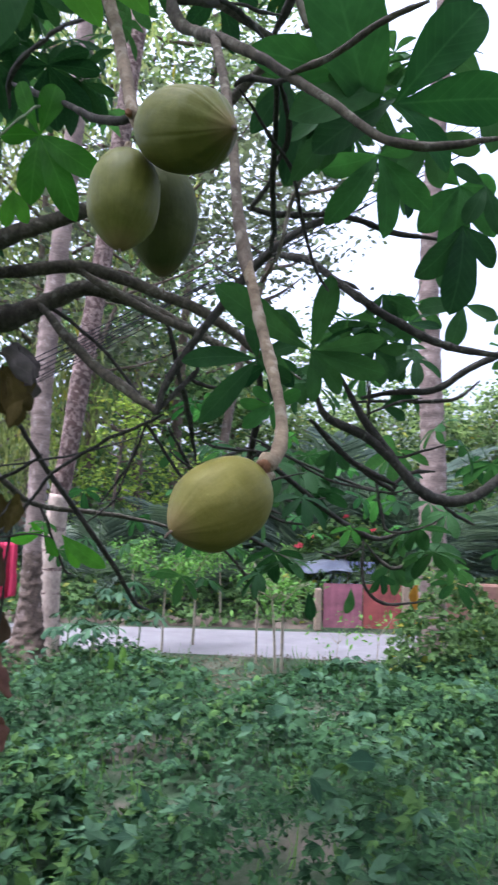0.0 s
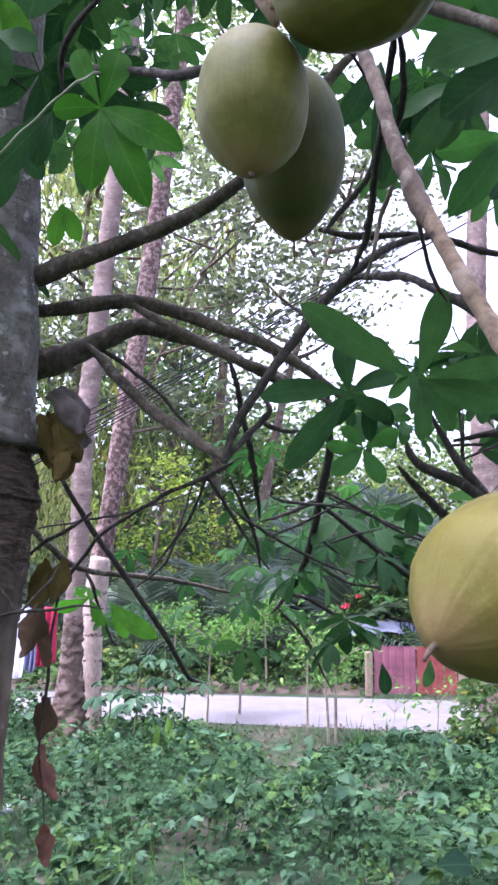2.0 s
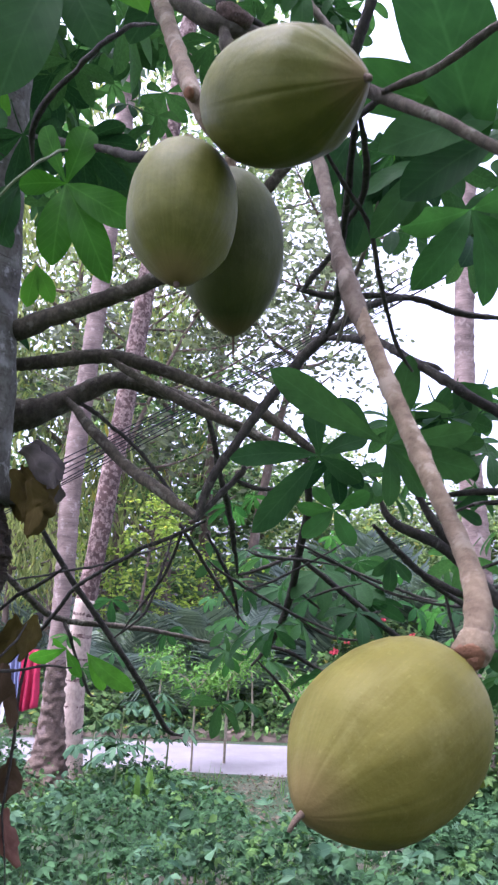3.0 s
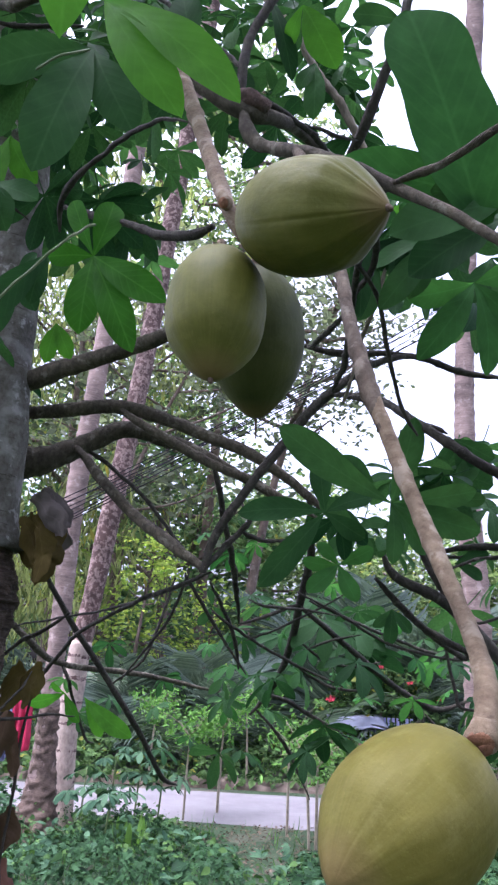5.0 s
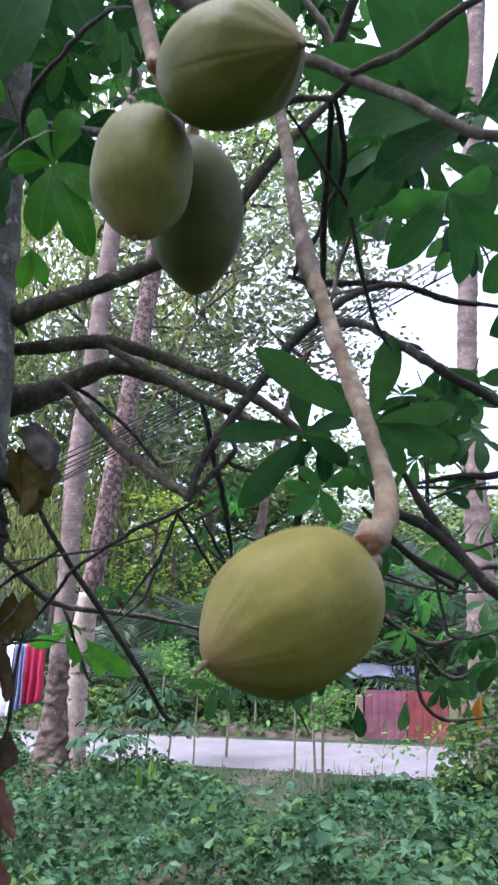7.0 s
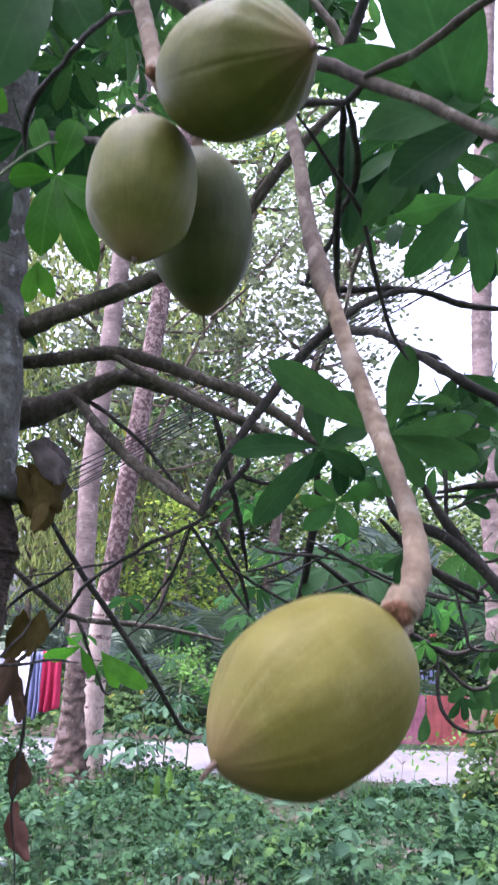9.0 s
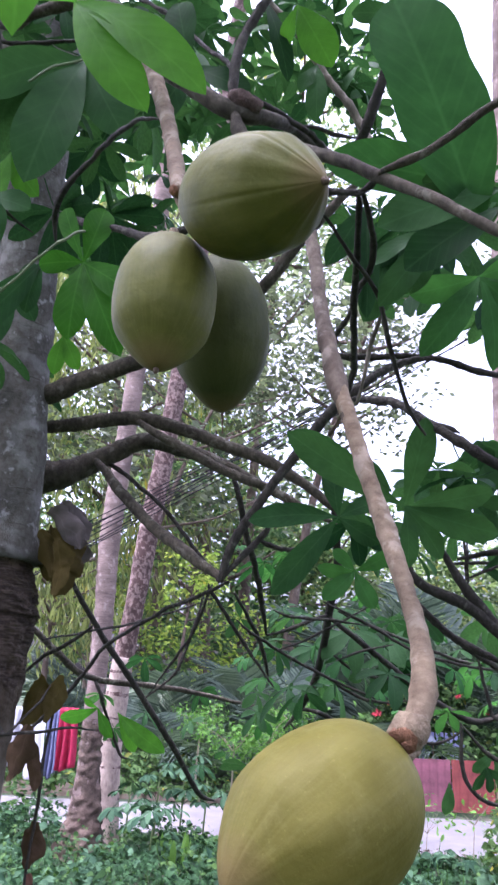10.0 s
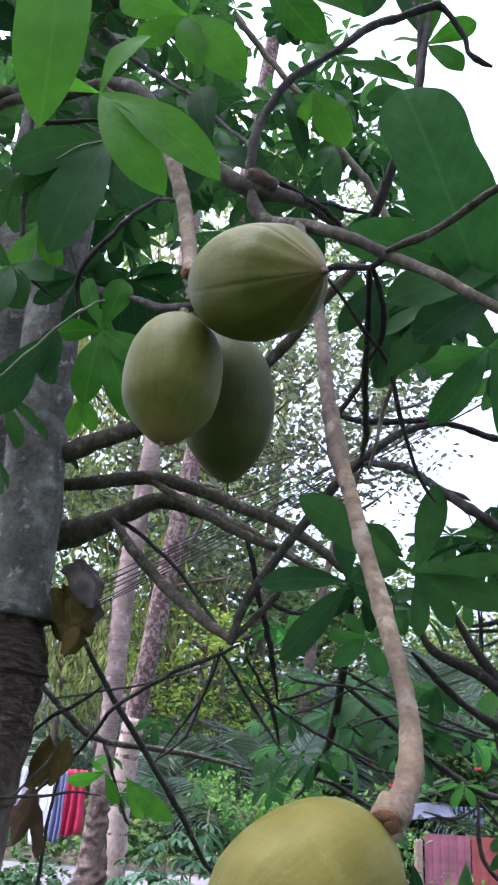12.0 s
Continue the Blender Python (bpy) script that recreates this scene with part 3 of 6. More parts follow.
limb("twig", [(0.280, 3.700, 1.691, 0.0076), (0.433, 3.700, 1.674, 0.0101), (0.599, 3.800, 1.593, 0.0103), (0.730, 3.800, 1.527, 0.0077)])
limb("twig", [(0.309, 3.700, 1.632, 0.0075), (0.448, 3.800, 1.489, 0.0102), (0.512, 3.900, 1.386, 0.0078), (0.594, 4.000, 1.231, 0.0053)])
limb("twig", [(0.410, 3.500, 1.852, 0.0072), (0.557, 3.500, 1.767, 0.0072), (0.655, 3.500, 1.731, 0.0072), (0.819, 3.600, 1.744, 0.0049)])
limb("branch", [(0.559, 2.200, 2.120, 0.0104), (0.595, 2.200, 2.051, 0.0139), (0.719, 2.200, 1.995, 0.0173), (0.808, 2.200, 1.920, 0.0173), (0.879, 2.200, 1.844, 0.0190), (0.950, 2.200, 1.812, 0.0190), (1.038, 2.200, 1.820, 0.0191), (1.131, 2.200, 1.879, 0.0174), (1.309, 2.200, 2.045, 0.0159), (1.497, 2.200, 2.270, 0.0144)], M_TWIG)
limb("branch", [(0.628, 2.200, 2.194, 0.0087), (0.701, 2.200, 2.064, 0.0139), (0.772, 2.200, 1.971, 0.0156), (0.844, 2.200, 1.883, 0.0156)], M_TWIG)
limb("branch", [(0.721, 2.300, 2.135, 0.0091), (0.832, 2.300, 2.158, 0.0110), (0.962, 2.300, 2.173, 0.0128), (1.075, 2.300, 2.244, 0.0129), (1.208, 2.300, 2.316, 0.0130), (1.363, 2.300, 2.438, 0.0113)], M_TWIG)
limb("twig", [(0.703, 2.300, 2.121, 0.0073), (0.897, 2.400, 2.146, 0.0076), (1.053, 2.400, 2.160, 0.0076), (1.151, 2.400, 2.229, 0.0058)])
limb("twig", [(0.592, 2.400, 2.060, 0.0075), (0.728, 2.500, 1.951, 0.0098), (0.894, 2.600, 1.864, 0.0101), (0.914, 2.600, 1.885, 0.0081), (0.955, 2.600, 1.917, 0.0081)])
limb("twig", [(0.844, 2.200, 1.883, 0.0087), (0.879, 2.200, 1.895, 0.0069), (0.932, 2.200, 1.897, 0.0052)])
limb("twig", [(0.950, 2.200, 1.804, 0.0086), (1.047, 2.300, 1.765, 0.0072), (1.093, 2.300, 1.739, 0.0072)])
limb("twig", [(0.989, 3.450, 1.667, 0.0095), (0.985, 3.450, 1.521, 0.0094), (1.016, 3.450, 1.427, 0.0093), (1.101, 3.450, 1.377, 0.0093), (1.289, 3.450, 1.391, 0.0070)])
limb("twig", [(0.988, 3.450, 1.633, 0.0071), (0.894, 3.450, 1.585, 0.0071), (0.776, 3.450, 1.604, 0.0047)])
limb("branch", [(0.160, 1.170, 2.578, 0.0137), (0.180, 1.120, 2.538, 0.0121), (0.206, 1.080, 2.501, 0.0114), (0.275, 1.000, 2.422, 0.0094), (0.328, 0.960, 2.365, 0.0088), (0.374, 0.920, 2.310, 0.0075), (0.426, 0.880, 2.245, 0.0069), (0.465, 0.860, 2.223, 0.0072), (0.518, 0.850, 2.219, 0.0064), (0.599, 0.850, 2.236, 0.0053)])
limb("branch", [(0.316, 0.960, 2.373, 0.0057), (0.341, 0.950, 2.381, 0.0056), (0.381, 0.940, 2.399, 0.0056), (0.418, 0.920, 2.416, 0.0055), (0.454, 0.900, 2.432, 0.0054), (0.502, 0.880, 2.445, 0.0046)])
limb("branch", [(-0.337, 1.350, 3.007, 0.0118), (-0.214, 1.320, 3.032, 0.0163), (-0.118, 1.280, 2.969, 0.0167), (-0.041, 1.240, 2.824, 0.0167), (0.034, 1.200, 2.730, 0.0157), (0.119, 1.170, 2.648, 0.0169), (0.175, 1.200, 2.660, 0.0134), (0.219, 1.300, 2.721, 0.0125), (0.283, 1.400, 2.757, 0.0101), (0.384, 1.500, 2.766, 0.0083)])
limb("branch", [(0.124, 1.170, 2.645, 0.0131), (0.133, 1.160, 2.597, 0.0137), (0.152, 1.150, 2.567, 0.0126), (0.180, 1.120, 2.538, 0.0113)])
limb("branch", [(0.118, 1.170, 2.662, 0.0110), (0.117, 1.180, 2.732, 0.0100), (0.128, 1.200, 2.828, 0.0090), (0.162, 1.220, 2.922, 0.0090), (0.202, 1.235, 2.983, 0.0100), (0.245, 1.250, 3.041, 0.0080), (0.289, 1.265, 3.102, 0.0090), (0.335, 1.280, 3.160, 0.0100), (0.389, 1.300, 3.210, 0.0090), (0.472, 1.320, 3.267, 0.0100), (0.502, 1.325, 3.242, 0.0070), (0.528, 1.330, 3.194, 0.0070), (0.537, 1.335, 3.152, 0.0060), (0.563, 1.340, 3.134, 0.0070), (0.590, 1.350, 3.133, 0.0060)], M_TWIG)
limb("branch", [(0.337, 1.500, 2.808, 0.0122), (0.366, 1.450, 2.856, 0.0130), (0.398, 1.420, 2.942, 0.0121), (0.435, 1.380, 3.065, 0.0110), (0.456, 1.380, 3.228, 0.0105), (0.472, 1.400, 3.393, 0.0110), (0.495, 1.420, 3.715, 0.0094)], M_TWIG)
limb("twig", [(0.435, 1.380, 3.096, 0.0060), (0.447, 1.380, 3.262, 0.0062), (0.438, 1.380, 3.367, 0.0063), (0.437, 1.380, 3.515, 0.0052)])
limb("pale_twig", [(-0.029, 1.900, 3.959, 0.0102), (0.127, 1.900, 3.718, 0.0098), (0.236, 1.900, 3.561, 0.0108), (0.323, 1.900, 3.412, 0.0106), (0.405, 1.900, 3.271, 0.0115), (0.467, 1.900, 3.117, 0.0112)])
limb("branch", [(-0.630, 1.500, 3.183, 0.0175), (-0.522, 1.500, 3.195, 0.0161), (-0.410, 1.500, 3.221, 0.0121)])
limb("branch", [(-0.586, 1.500, 3.105, 0.0132), (-0.478, 1.500, 3.178, 0.0147), (-0.360, 1.400, 3.059, 0.0148), (-0.295, 1.350, 3.047, 0.0143)])
limb("twig", [(-0.415, 1.450, 3.101, 0.0073), (-0.402, 1.450, 3.035, 0.0063), (-0.390, 1.450, 2.924, 0.0062), (-0.381, 1.450, 2.803, 0.0060), (-0.356, 1.450, 2.703, 0.0059), (-0.328, 1.450, 2.635, 0.0041), (-0.294, 1.500, 2.629, 0.0025)])
limb("twig", [(-0.408, 1.450, 3.064, 0.0076), (-0.336, 1.450, 3.056, 0.0063), (-0.223, 1.450, 3.069, 0.0050)])
limb("twig", [(0.067, 0.870, 2.369, 0.0020), (0.030, 0.920, 2.410, 0.0030), (-0.020, 1.000, 2.453, 0.0040), (-0.063, 1.060, 2.470, 0.0040), (-0.102, 1.120, 2.480, 0.0050), (-0.140, 1.180, 2.481, 0.0060), (-0.156, 1.220, 2.474, 0.0050), (-0.158, 1.240, 2.446, 0.0040)])
limb("green_twig", [(-0.208, 1.160, 2.688, 0.0020), (-0.179, 1.170, 2.723, 0.0020), (-0.137, 1.190, 2.762, 0.0020)])
limb("twig", [(-0.176, 1.280, 2.523, 0.0050), (-0.144, 1.250, 2.493, 0.0050), (-0.115, 1.220, 2.469, 0.0070), (-0.079, 1.180, 2.436, 0.0060), (-0.017, 1.100, 2.378, 0.0060), (0.031, 1.030, 2.324, 0.0072), (0.073, 0.980, 2.296, 0.0078), (0.100, 0.955, 2.293, 0.0076)])
limb("knob", [(0.118, 1.170, 2.676, 0.0098), (0.128, 1.165, 2.666, 0.0138), (0.142, 1.165, 2.659, 0.0147), (0.154, 1.165, 2.653, 0.0122), (0.165, 1.170, 2.649, 0.0082)])
limb("fruit_stalk", [(-0.048, 0.860, 2.535, 0.0040), (-0.014, 0.880, 2.524, 0.0050), (0.022, 0.880, 2.497, 0.0080), (0.051, 0.860, 2.432, 0.0090), (0.080, 0.820, 2.335, 0.0080), (0.103, 0.760, 2.235, 0.0070), (0.117, 0.710, 2.168, 0.0070), (0.126, 0.690, 2.132, 0.0050), (0.135, 0.690, 2.113, 0.0030)])
limb("upper_stalk", [(0.204, 1.080, 2.508, 0.0074), (0.222, 0.960, 2.354, 0.0069), (0.235, 0.860, 2.202, 0.0065), (0.241, 0.810, 2.106, 0.0068), (0.246, 0.778, 2.052, 0.0077), (0.250, 0.762, 2.021, 0.0084), (0.252, 0.750, 2.003, 0.0076), (0.255, 0.742, 1.990, 0.0063), (0.258, 0.730, 1.971, 0.0045)])
limb("fruit_stalk", [(0.251, 0.763, 2.023, 0.0060), (0.254, 0.745, 1.997, 0.0060), (0.259, 0.730, 1.971, 0.0060), (0.265, 0.700, 1.928, 0.0060), (0.275, 0.660, 1.870, 0.0060), (0.280, 0.620, 1.825, 0.0050), (0.279, 0.588, 1.796, 0.0060), (0.274, 0.568, 1.776, 0.0060), (0.267, 0.557, 1.765, 0.0060)])
limb("twig", [(0.242, 1.150, 2.464, 0.0050), (0.255, 1.140, 2.471, 0.0060), (0.276, 1.120, 2.461, 0.0060), (0.300, 1.100, 2.446, 0.0050), (0.311, 1.080, 2.433, 0.0060), (0.318, 1.020, 2.408, 0.0050), (0.322, 0.955, 2.372, 0.0050)])
limb("branch", [(0.309, 1.100, 2.447, 0.0060), (0.316, 1.140, 2.449, 0.0060), (0.322, 1.220, 2.440, 0.0060), (0.330, 1.320, 2.412, 0.0070), (0.343, 1.450, 2.388, 0.0070), (0.363, 1.650, 2.410, 0.0080), (0.384, 1.950, 2.479, 0.0080)], M_TWIG)
limb("branch", [(0.316, 1.100, 2.448, 0.0060), (0.329, 1.140, 2.440, 0.0050), (0.344, 1.200, 2.433, 0.0060), (0.346, 1.270, 2.428, 0.0060), (0.340, 1.360, 2.434, 0.0060), (0.331, 1.500, 2.449, 0.0060), (0.319, 1.700, 2.500, 0.0070), (0.328, 2.050, 2.636, 0.0080)], M_TWIG)
limb("twig", [(0.250, 1.130, 2.450, 0.0040), (0.280, 1.160, 2.426, 0.0030), (0.314, 1.200, 2.399, 0.0040), (0.343, 1.240, 2.385, 0.0040), (0.363, 1.270, 2.361, 0.0040), (0.381, 1.300, 2.318, 0.0050), (0.405, 1.340, 2.268, 0.0040), (0.430, 1.380, 2.221, 0.0040), (0.456, 1.400, 2.191, 0.0040)])
limb("pale_twig", [(0.447, 1.600, 2.644, 0.0040), (0.431, 1.600, 2.581, 0.0040), (0.415, 1.650, 2.525, 0.0050), (0.403, 1.700, 2.480, 0.0050), (0.389, 1.700, 2.412, 0.0040), (0.381, 1.750, 2.375, 0.0040)])
limb("branch", [(0.319, 2.100, 2.663, 0.0110), (0.413, 2.100, 2.650, 0.0110), (0.521, 2.100, 2.650, 0.0094), (0.644, 2.100, 2.644, 0.0093), (0.768, 2.100, 2.611, 0.0108), (0.915, 2.100, 2.598, 0.0092)], M_TWIG)
limb("twig", [(-0.343, 2.250, 1.722, 0.0047), (-0.356, 2.250, 1.583, 0.0047), (-0.361, 2.250, 1.432, 0.0046), (-0.368, 2.250, 1.306, 0.0031), (-0.344, 2.250, 1.133, 0.0030)])
limb("twig", [(0.508, 1.550, 2.265, 0.0067), (0.528, 1.530, 2.251, 0.0055), (0.544, 1.520, 2.237, 0.0032)])
limb("twig", [(0.387, 2.800, 2.059, 0.0059), (0.506, 2.800, 2.004, 0.0059), (0.628, 2.800, 1.937, 0.0059), (0.742, 2.800, 1.891, 0.0058), (0.944, 2.800, 1.860, 0.0049), (1.036, 2.800, 1.888, 0.0039)])
limb("twig", [(0.439, 2.900, 1.872, 0.0040), (0.519, 2.900, 1.900, 0.0060), (0.635, 2.900, 1.932, 0.0040)])
limb("twig", [(0.837, 2.600, 1.918, 0.0054), (0.850, 2.600, 1.860, 0.0054), (0.870, 2.600, 1.762, 0.0062), (0.883, 2.600, 1.716, 0.0062), (0.947, 2.600, 1.709, 0.0053), (1.023, 2.600, 1.730, 0.0044), (1.093, 2.600, 1.769, 0.0036)])
limb("twig", [(0.959, 3.300, 1.661, 0.0068), (1.063, 3.300, 1.559, 0.0101), (1.133, 3.300, 1.556, 0.0090), (1.226, 3.300, 1.604, 0.0079), (1.343, 3.300, 1.651, 0.0068)])
limb("twig", [(0.739, 2.300, 2.255, 0.0041), (0.741, 2.300, 2.154, 0.0041), (0.735, 2.300, 2.017, 0.0032)])
limb("twig", [(0.752, 2.300, 2.238, 0.0033), (0.745, 2.300, 2.105, 0.0033), (0.746, 2.300, 2.008, 0.0024)])
limb("twig", [(0.793, 2.300, 1.954, 0.0048), (0.849, 2.300, 1.947, 0.0048), (0.914, 2.300, 1.969, 0.0048), (0.996, 2.300, 1.993, 0.0048)])
limb("twig", [(0.839, 2.300, 1.904, 0.0048), (0.895, 2.300, 1.900, 0.0048), (0.946, 2.300, 1.901, 0.0032)])
limb("twig", [(0.714, 2.200, 2.065, 0.0039), (0.759, 2.200, 2.087, 0.0047), (0.825, 2.200, 2.112, 0.0047), (0.892, 2.200, 2.125, 0.0039)])
limb("twig", [(0.018, 2.500, 2.067, 0.0051), (0.031, 2.500, 2.038, 0.0060), (0.132, 2.600, 1.901, 0.0061), (0.225, 2.700, 1.778, 0.0045)])
limb("twig", [(0.030, 2.500, 2.067, 0.0034), (0.019, 2.500, 2.038, 0.0051), (-0.027, 2.600, 1.947, 0.0053), (-0.075, 2.700, 1.878, 0.0054), (-0.196, 2.900, 1.740, 0.0039)])
limb("twig", [(0.095, 2.800, 1.988, 0.0038), (0.150, 2.800, 1.947, 0.0057), (0.301, 2.900, 1.865, 0.0058), (0.492, 3.000, 1.787, 0.0050), (0.586, 3.000, 1.751, 0.0040)])
limb("twig", [(0.217, 2.600, 2.007, 0.0035), (0.263, 2.600, 1.991, 0.0053), (0.383, 2.700, 1.992, 0.0055), (0.543, 2.800, 1.983, 0.0038)])
limb("twig", [(0.222, 2.800, 1.886, 0.0038), (0.315, 2.800, 1.926, 0.0047), (0.447, 2.800, 1.995, 0.0048), (0.581, 2.800, 2.075, 0.0038)])
limb("twig", [(-0.331, 2.340, 2.423, 0.0067), (-0.272, 2.330, 2.382, 0.0074), (-0.136, 2.300, 2.282, 0.0064), (-0.048, 2.300, 2.186, 0.0064), (0.028, 2.250, 2.088, 0.0054), (0.066, 2.200, 2.044, 0.0045)])
limb("twig", [(-0.498, 2.600, 1.889, 0.0052), (-0.388, 2.800, 1.932, 0.0047), (-0.211, 3.000, 2.001, 0.0051), (-0.002, 3.200, 2.102, 0.0044)])
limb("twig", [(-0.492, 2.400, 1.778, 0.0055), (-0.434, 2.400, 1.833, 0.0064), (-0.358, 2.400, 1.875, 0.0064), (-0.298, 2.400, 1.924, 0.0056)])
limb("twig", [(0.420, 3.200, 1.942, 0.0054), (0.507, 3.200, 1.860, 0.0065), (0.635, 3.200, 1.822, 0.0064), (0.764, 3.200, 1.847, 0.0054)])
limb("twig", [(-0.637, 1.860, 1.658, 0.0025), (-0.549, 1.860, 1.648, 0.0031), (-0.466, 1.870, 1.644, 0.0037), (-0.382, 1.880, 1.655, 0.0031), (-0.349, 1.900, 1.663, 0.0043), (-0.284, 1.950, 1.665, 0.0037), (-0.228, 2.000, 1.676, 0.0031), (-0.201, 2.100, 1.665, 0.0031)])
limb("twig", [(-0.498, 1.900, 1.778, 0.0025), (-0.453, 1.900, 1.768, 0.0031), (-0.407, 1.900, 1.732, 0.0031), (-0.368, 1.900, 1.685, 0.0037), (-0.349, 1.900, 1.663, 0.0037), (-0.329, 1.920, 1.683, 0.0031), (-0.304, 1.960, 1.726, 0.0031), (-0.292, 2.000, 1.764, 0.0025)])
limb("green_twig", [(-0.204, 1.020, 2.175, 0.0019), (-0.172, 1.030, 2.218, 0.0019), (-0.148, 1.040, 2.256, 0.0019), (-0.124, 1.050, 2.292, 0.0019), (-0.099, 1.060, 2.324, 0.0019), (-0.080, 1.100, 2.371, 0.0019), (-0.074, 1.150, 2.415, 0.0019)])
limb("twig", [(-0.338, 1.600, 3.535, 0.0070), (-0.267, 1.600, 3.450, 0.0080), (-0.190, 1.580, 3.364, 0.0080), (-0.076, 1.500, 3.205, 0.0060), (0.026, 1.400, 3.020, 0.0050), (0.106, 1.250, 2.808, 0.0050), (0.124, 1.190, 2.705, 0.0050)])
limb("twig", [(0.152, 1.180, 2.684, 0.0060), (0.183, 1.220, 2.693, 0.0060), (0.226, 1.270, 2.702, 0.0060), (0.268, 1.330, 2.717, 0.0060), (0.307, 1.400, 2.730, 0.0060)])
limb("twig", [(0.221, 1.270, 2.707, 0.0040), (0.266, 1.300, 2.723, 0.0040), (0.300, 1.320, 2.728, 0.0050), (0.338, 1.350, 2.748, 0.0030)])


def leaf(hub, tips, mat=None, curve=None, face=None):
    """One palmate leaf, leaflets from the hub to each tip (x, y, z, width)."""
    v, f, u = [], [], []
    hub = Vector(hub)
    for i, (x, y, z, w) in enumerate(tips):
        n = Vector(face or (0.25 * math.sin(i * 2.1 + x * 40), -0.75, -0.12 + 0.40 * math.sin(i * 1.7 + z * 30)))
        blade(v, f, u, hub, (x, y, z), w, n, WIDE_FINE if w > 0.125 else ROUND_FINE if w > 0.095 else OVAL_FINE, 0.2, 0.14, 0.03, 0.10 * math.sin(i * 3.1 + z * 20) if curve is None else curve)
    part("leaf", mesh_of("leaf", v, f, mat or M_LEAF, True, u), tree)


def make_variant(seed, n, mat=None):
    rng = random.Random(seed)
    v, f, u = [], [], []
    for i in range(n):
        a = radians(-115 + 230 * i / (n - 1) + rng.uniform(-8, 8))
        length = 1.0 - 0.28 * abs(a) / radians(115) + rng.uniform(-0.06, 0.06)
        tip = Vector((math.cos(a) * length, math.sin(a) * length, -0.22 - rng.uniform(0, 0.25)))
        blade(v, f, u, (0, 0, 0), tip, length * rng.uniform(0.32, 0.40), (0, 0, 1), OVAL, 0.25, 0.16, 0.03, rng.uniform(-0.12, 0.12))
    s = len(v)
    stalk = [Vector((-0.55 * k / 3, 0, 0.10 * (k / 3) ** 2)) for k in range(4)]
    for c in stalk:
        v += [c + Vector((0, 0.012, 0)), c + Vector((0, -0.012, 0)), c + Vector((0, 0, 0.02))]
        u += [(0.5, 0.5)] * 3
    for k in range(3):
        for j in range(3):
            a, b = s + 3 * k + j, s + 3 * k + (j + 1) % 3
            f.append((a, b, b + 3, a + 3))
    return mesh_of("leaf", v, f, mat or M_LEAF, True, u)


VARIANTS = [make_variant(20 + i, n) for i, n in enumerate((5, 6, 7, 5, 6, 7, 5))]
leaf_rng = random.Random(77)
BRIGHT = [make_variant(40 + i, n, M_MID) for i, n in enumerate((5, 6, 7))]


def leaf_zone(near, far, count, low, high, kinds=VARIANTS):
    """Leaves of the crown in a space that widens from a near to a far face."""
    for _ in range(count):
        k = leaf_rng.random()
        e = [a + (b - a) * k for a, b in zip(near, far)]
        at = (leaf_rng.uniform(e[0], e[1]), e[2], leaf_rng.uniform(e[3], e[4]))
        ob = part("leaf", leaf_rng.choice(kinds), tree)
        size = leaf_rng.uniform(low, high)
        turn = Euler((radians(leaf_rng.uniform(-35, 35)), radians(leaf_rng.uniform(5, 60)), leaf_rng.uniform(0, 6.283)))
        ob.matrix_basis = Matrix.LocRotScale(at, turn, (size, size, size))


def dry_leaf(base, tip, width, mat):
    """A curled, crumpled leaf that hangs."""
    rng = random.Random(int(width * 1e4))
    base, tip = Vector(base), Vector(tip)
    v, f = [], []
    rows, cols = 16, 12
    d = tip - base
    side = d.cross(Vector((rng.uniform(-0.5, 0.5), -1, 0.1))).normalized()
    out = side.cross(d).normalized()
    curl = rng.uniform(1.2, 2.2)
    for i in range(rows + 1):
        t = i / rows
        w = width * 0.5 * math.sin(math.pi * (0.06 + 0.9 * t)) ** 0.7 * (1 + 0.35 * noise.noise((t * 3, width * 90, 1)))
        for k in range(cols + 1):
            a = (k / cols - 0.5) * curl
            c = base + d * t + side * (w * math.sin(a) * 1.3) + out * (w * (math.cos(a) - 1) * 1.6 + 0.25 * width * math.sin(3 * t + width * 50))
            v.append(c + Vector([(0.2 * noise.noise(c * 26 + Vector((q, 0, 0))) + 0.07 * noise.noise(c * 90 + Vector((q, 3, 0)))) * width for q in (0, 9, 18)]))
    for i in range(rows):
        for k in range(cols):
            a = i * (cols + 1) + k
            f.append((a, a + 1, a + cols + 2, a + cols + 1))
    uv = [(i / rows, k / cols) for i in range(rows + 1) for k in range(cols + 1)]
    part("dry_leaf", mesh_of("dry_leaf", v, f, mat, True, uv), tree, "withered brown leaf")


# withered leaves
dry_leaf((-0.358, 2.150, 2.229), (-0.291, 2.150, 2.100), 0.075, M_DRYG)
dry_leaf((-0.362, 2.130, 2.173), (-0.323, 2.130, 1.984), 0.101, M_DRYO)
dry_leaf((-0.312, 2.180, 2.150), (-0.312, 2.180, 2.049), 0.069, M_DRYG)
dry_leaf((-0.397, 2.200, 2.159), (-0.379, 2.200, 2.016), 0.059, M_DRYO)
dry_leaf((-0.315, 2.200, 1.780), (-0.349, 2.200, 1.674), 0.063, M_DRYY)
dry_leaf((-0.330, 2.000, 1.671), (-0.360, 2.000, 1.558), 0.051, M_DRY)
dry_leaf((-0.340, 2.100, 1.630), (-0.335, 2.100, 1.526), 0.039, M_DRY)
dry_leaf((-0.362, 2.250, 1.439), (-0.375, 2.250, 1.325), 0.061, M_DRY)
dry_leaf((-0.371, 2.250, 1.316), (-0.323, 2.250, 1.195), 0.063, M_DRYRED)
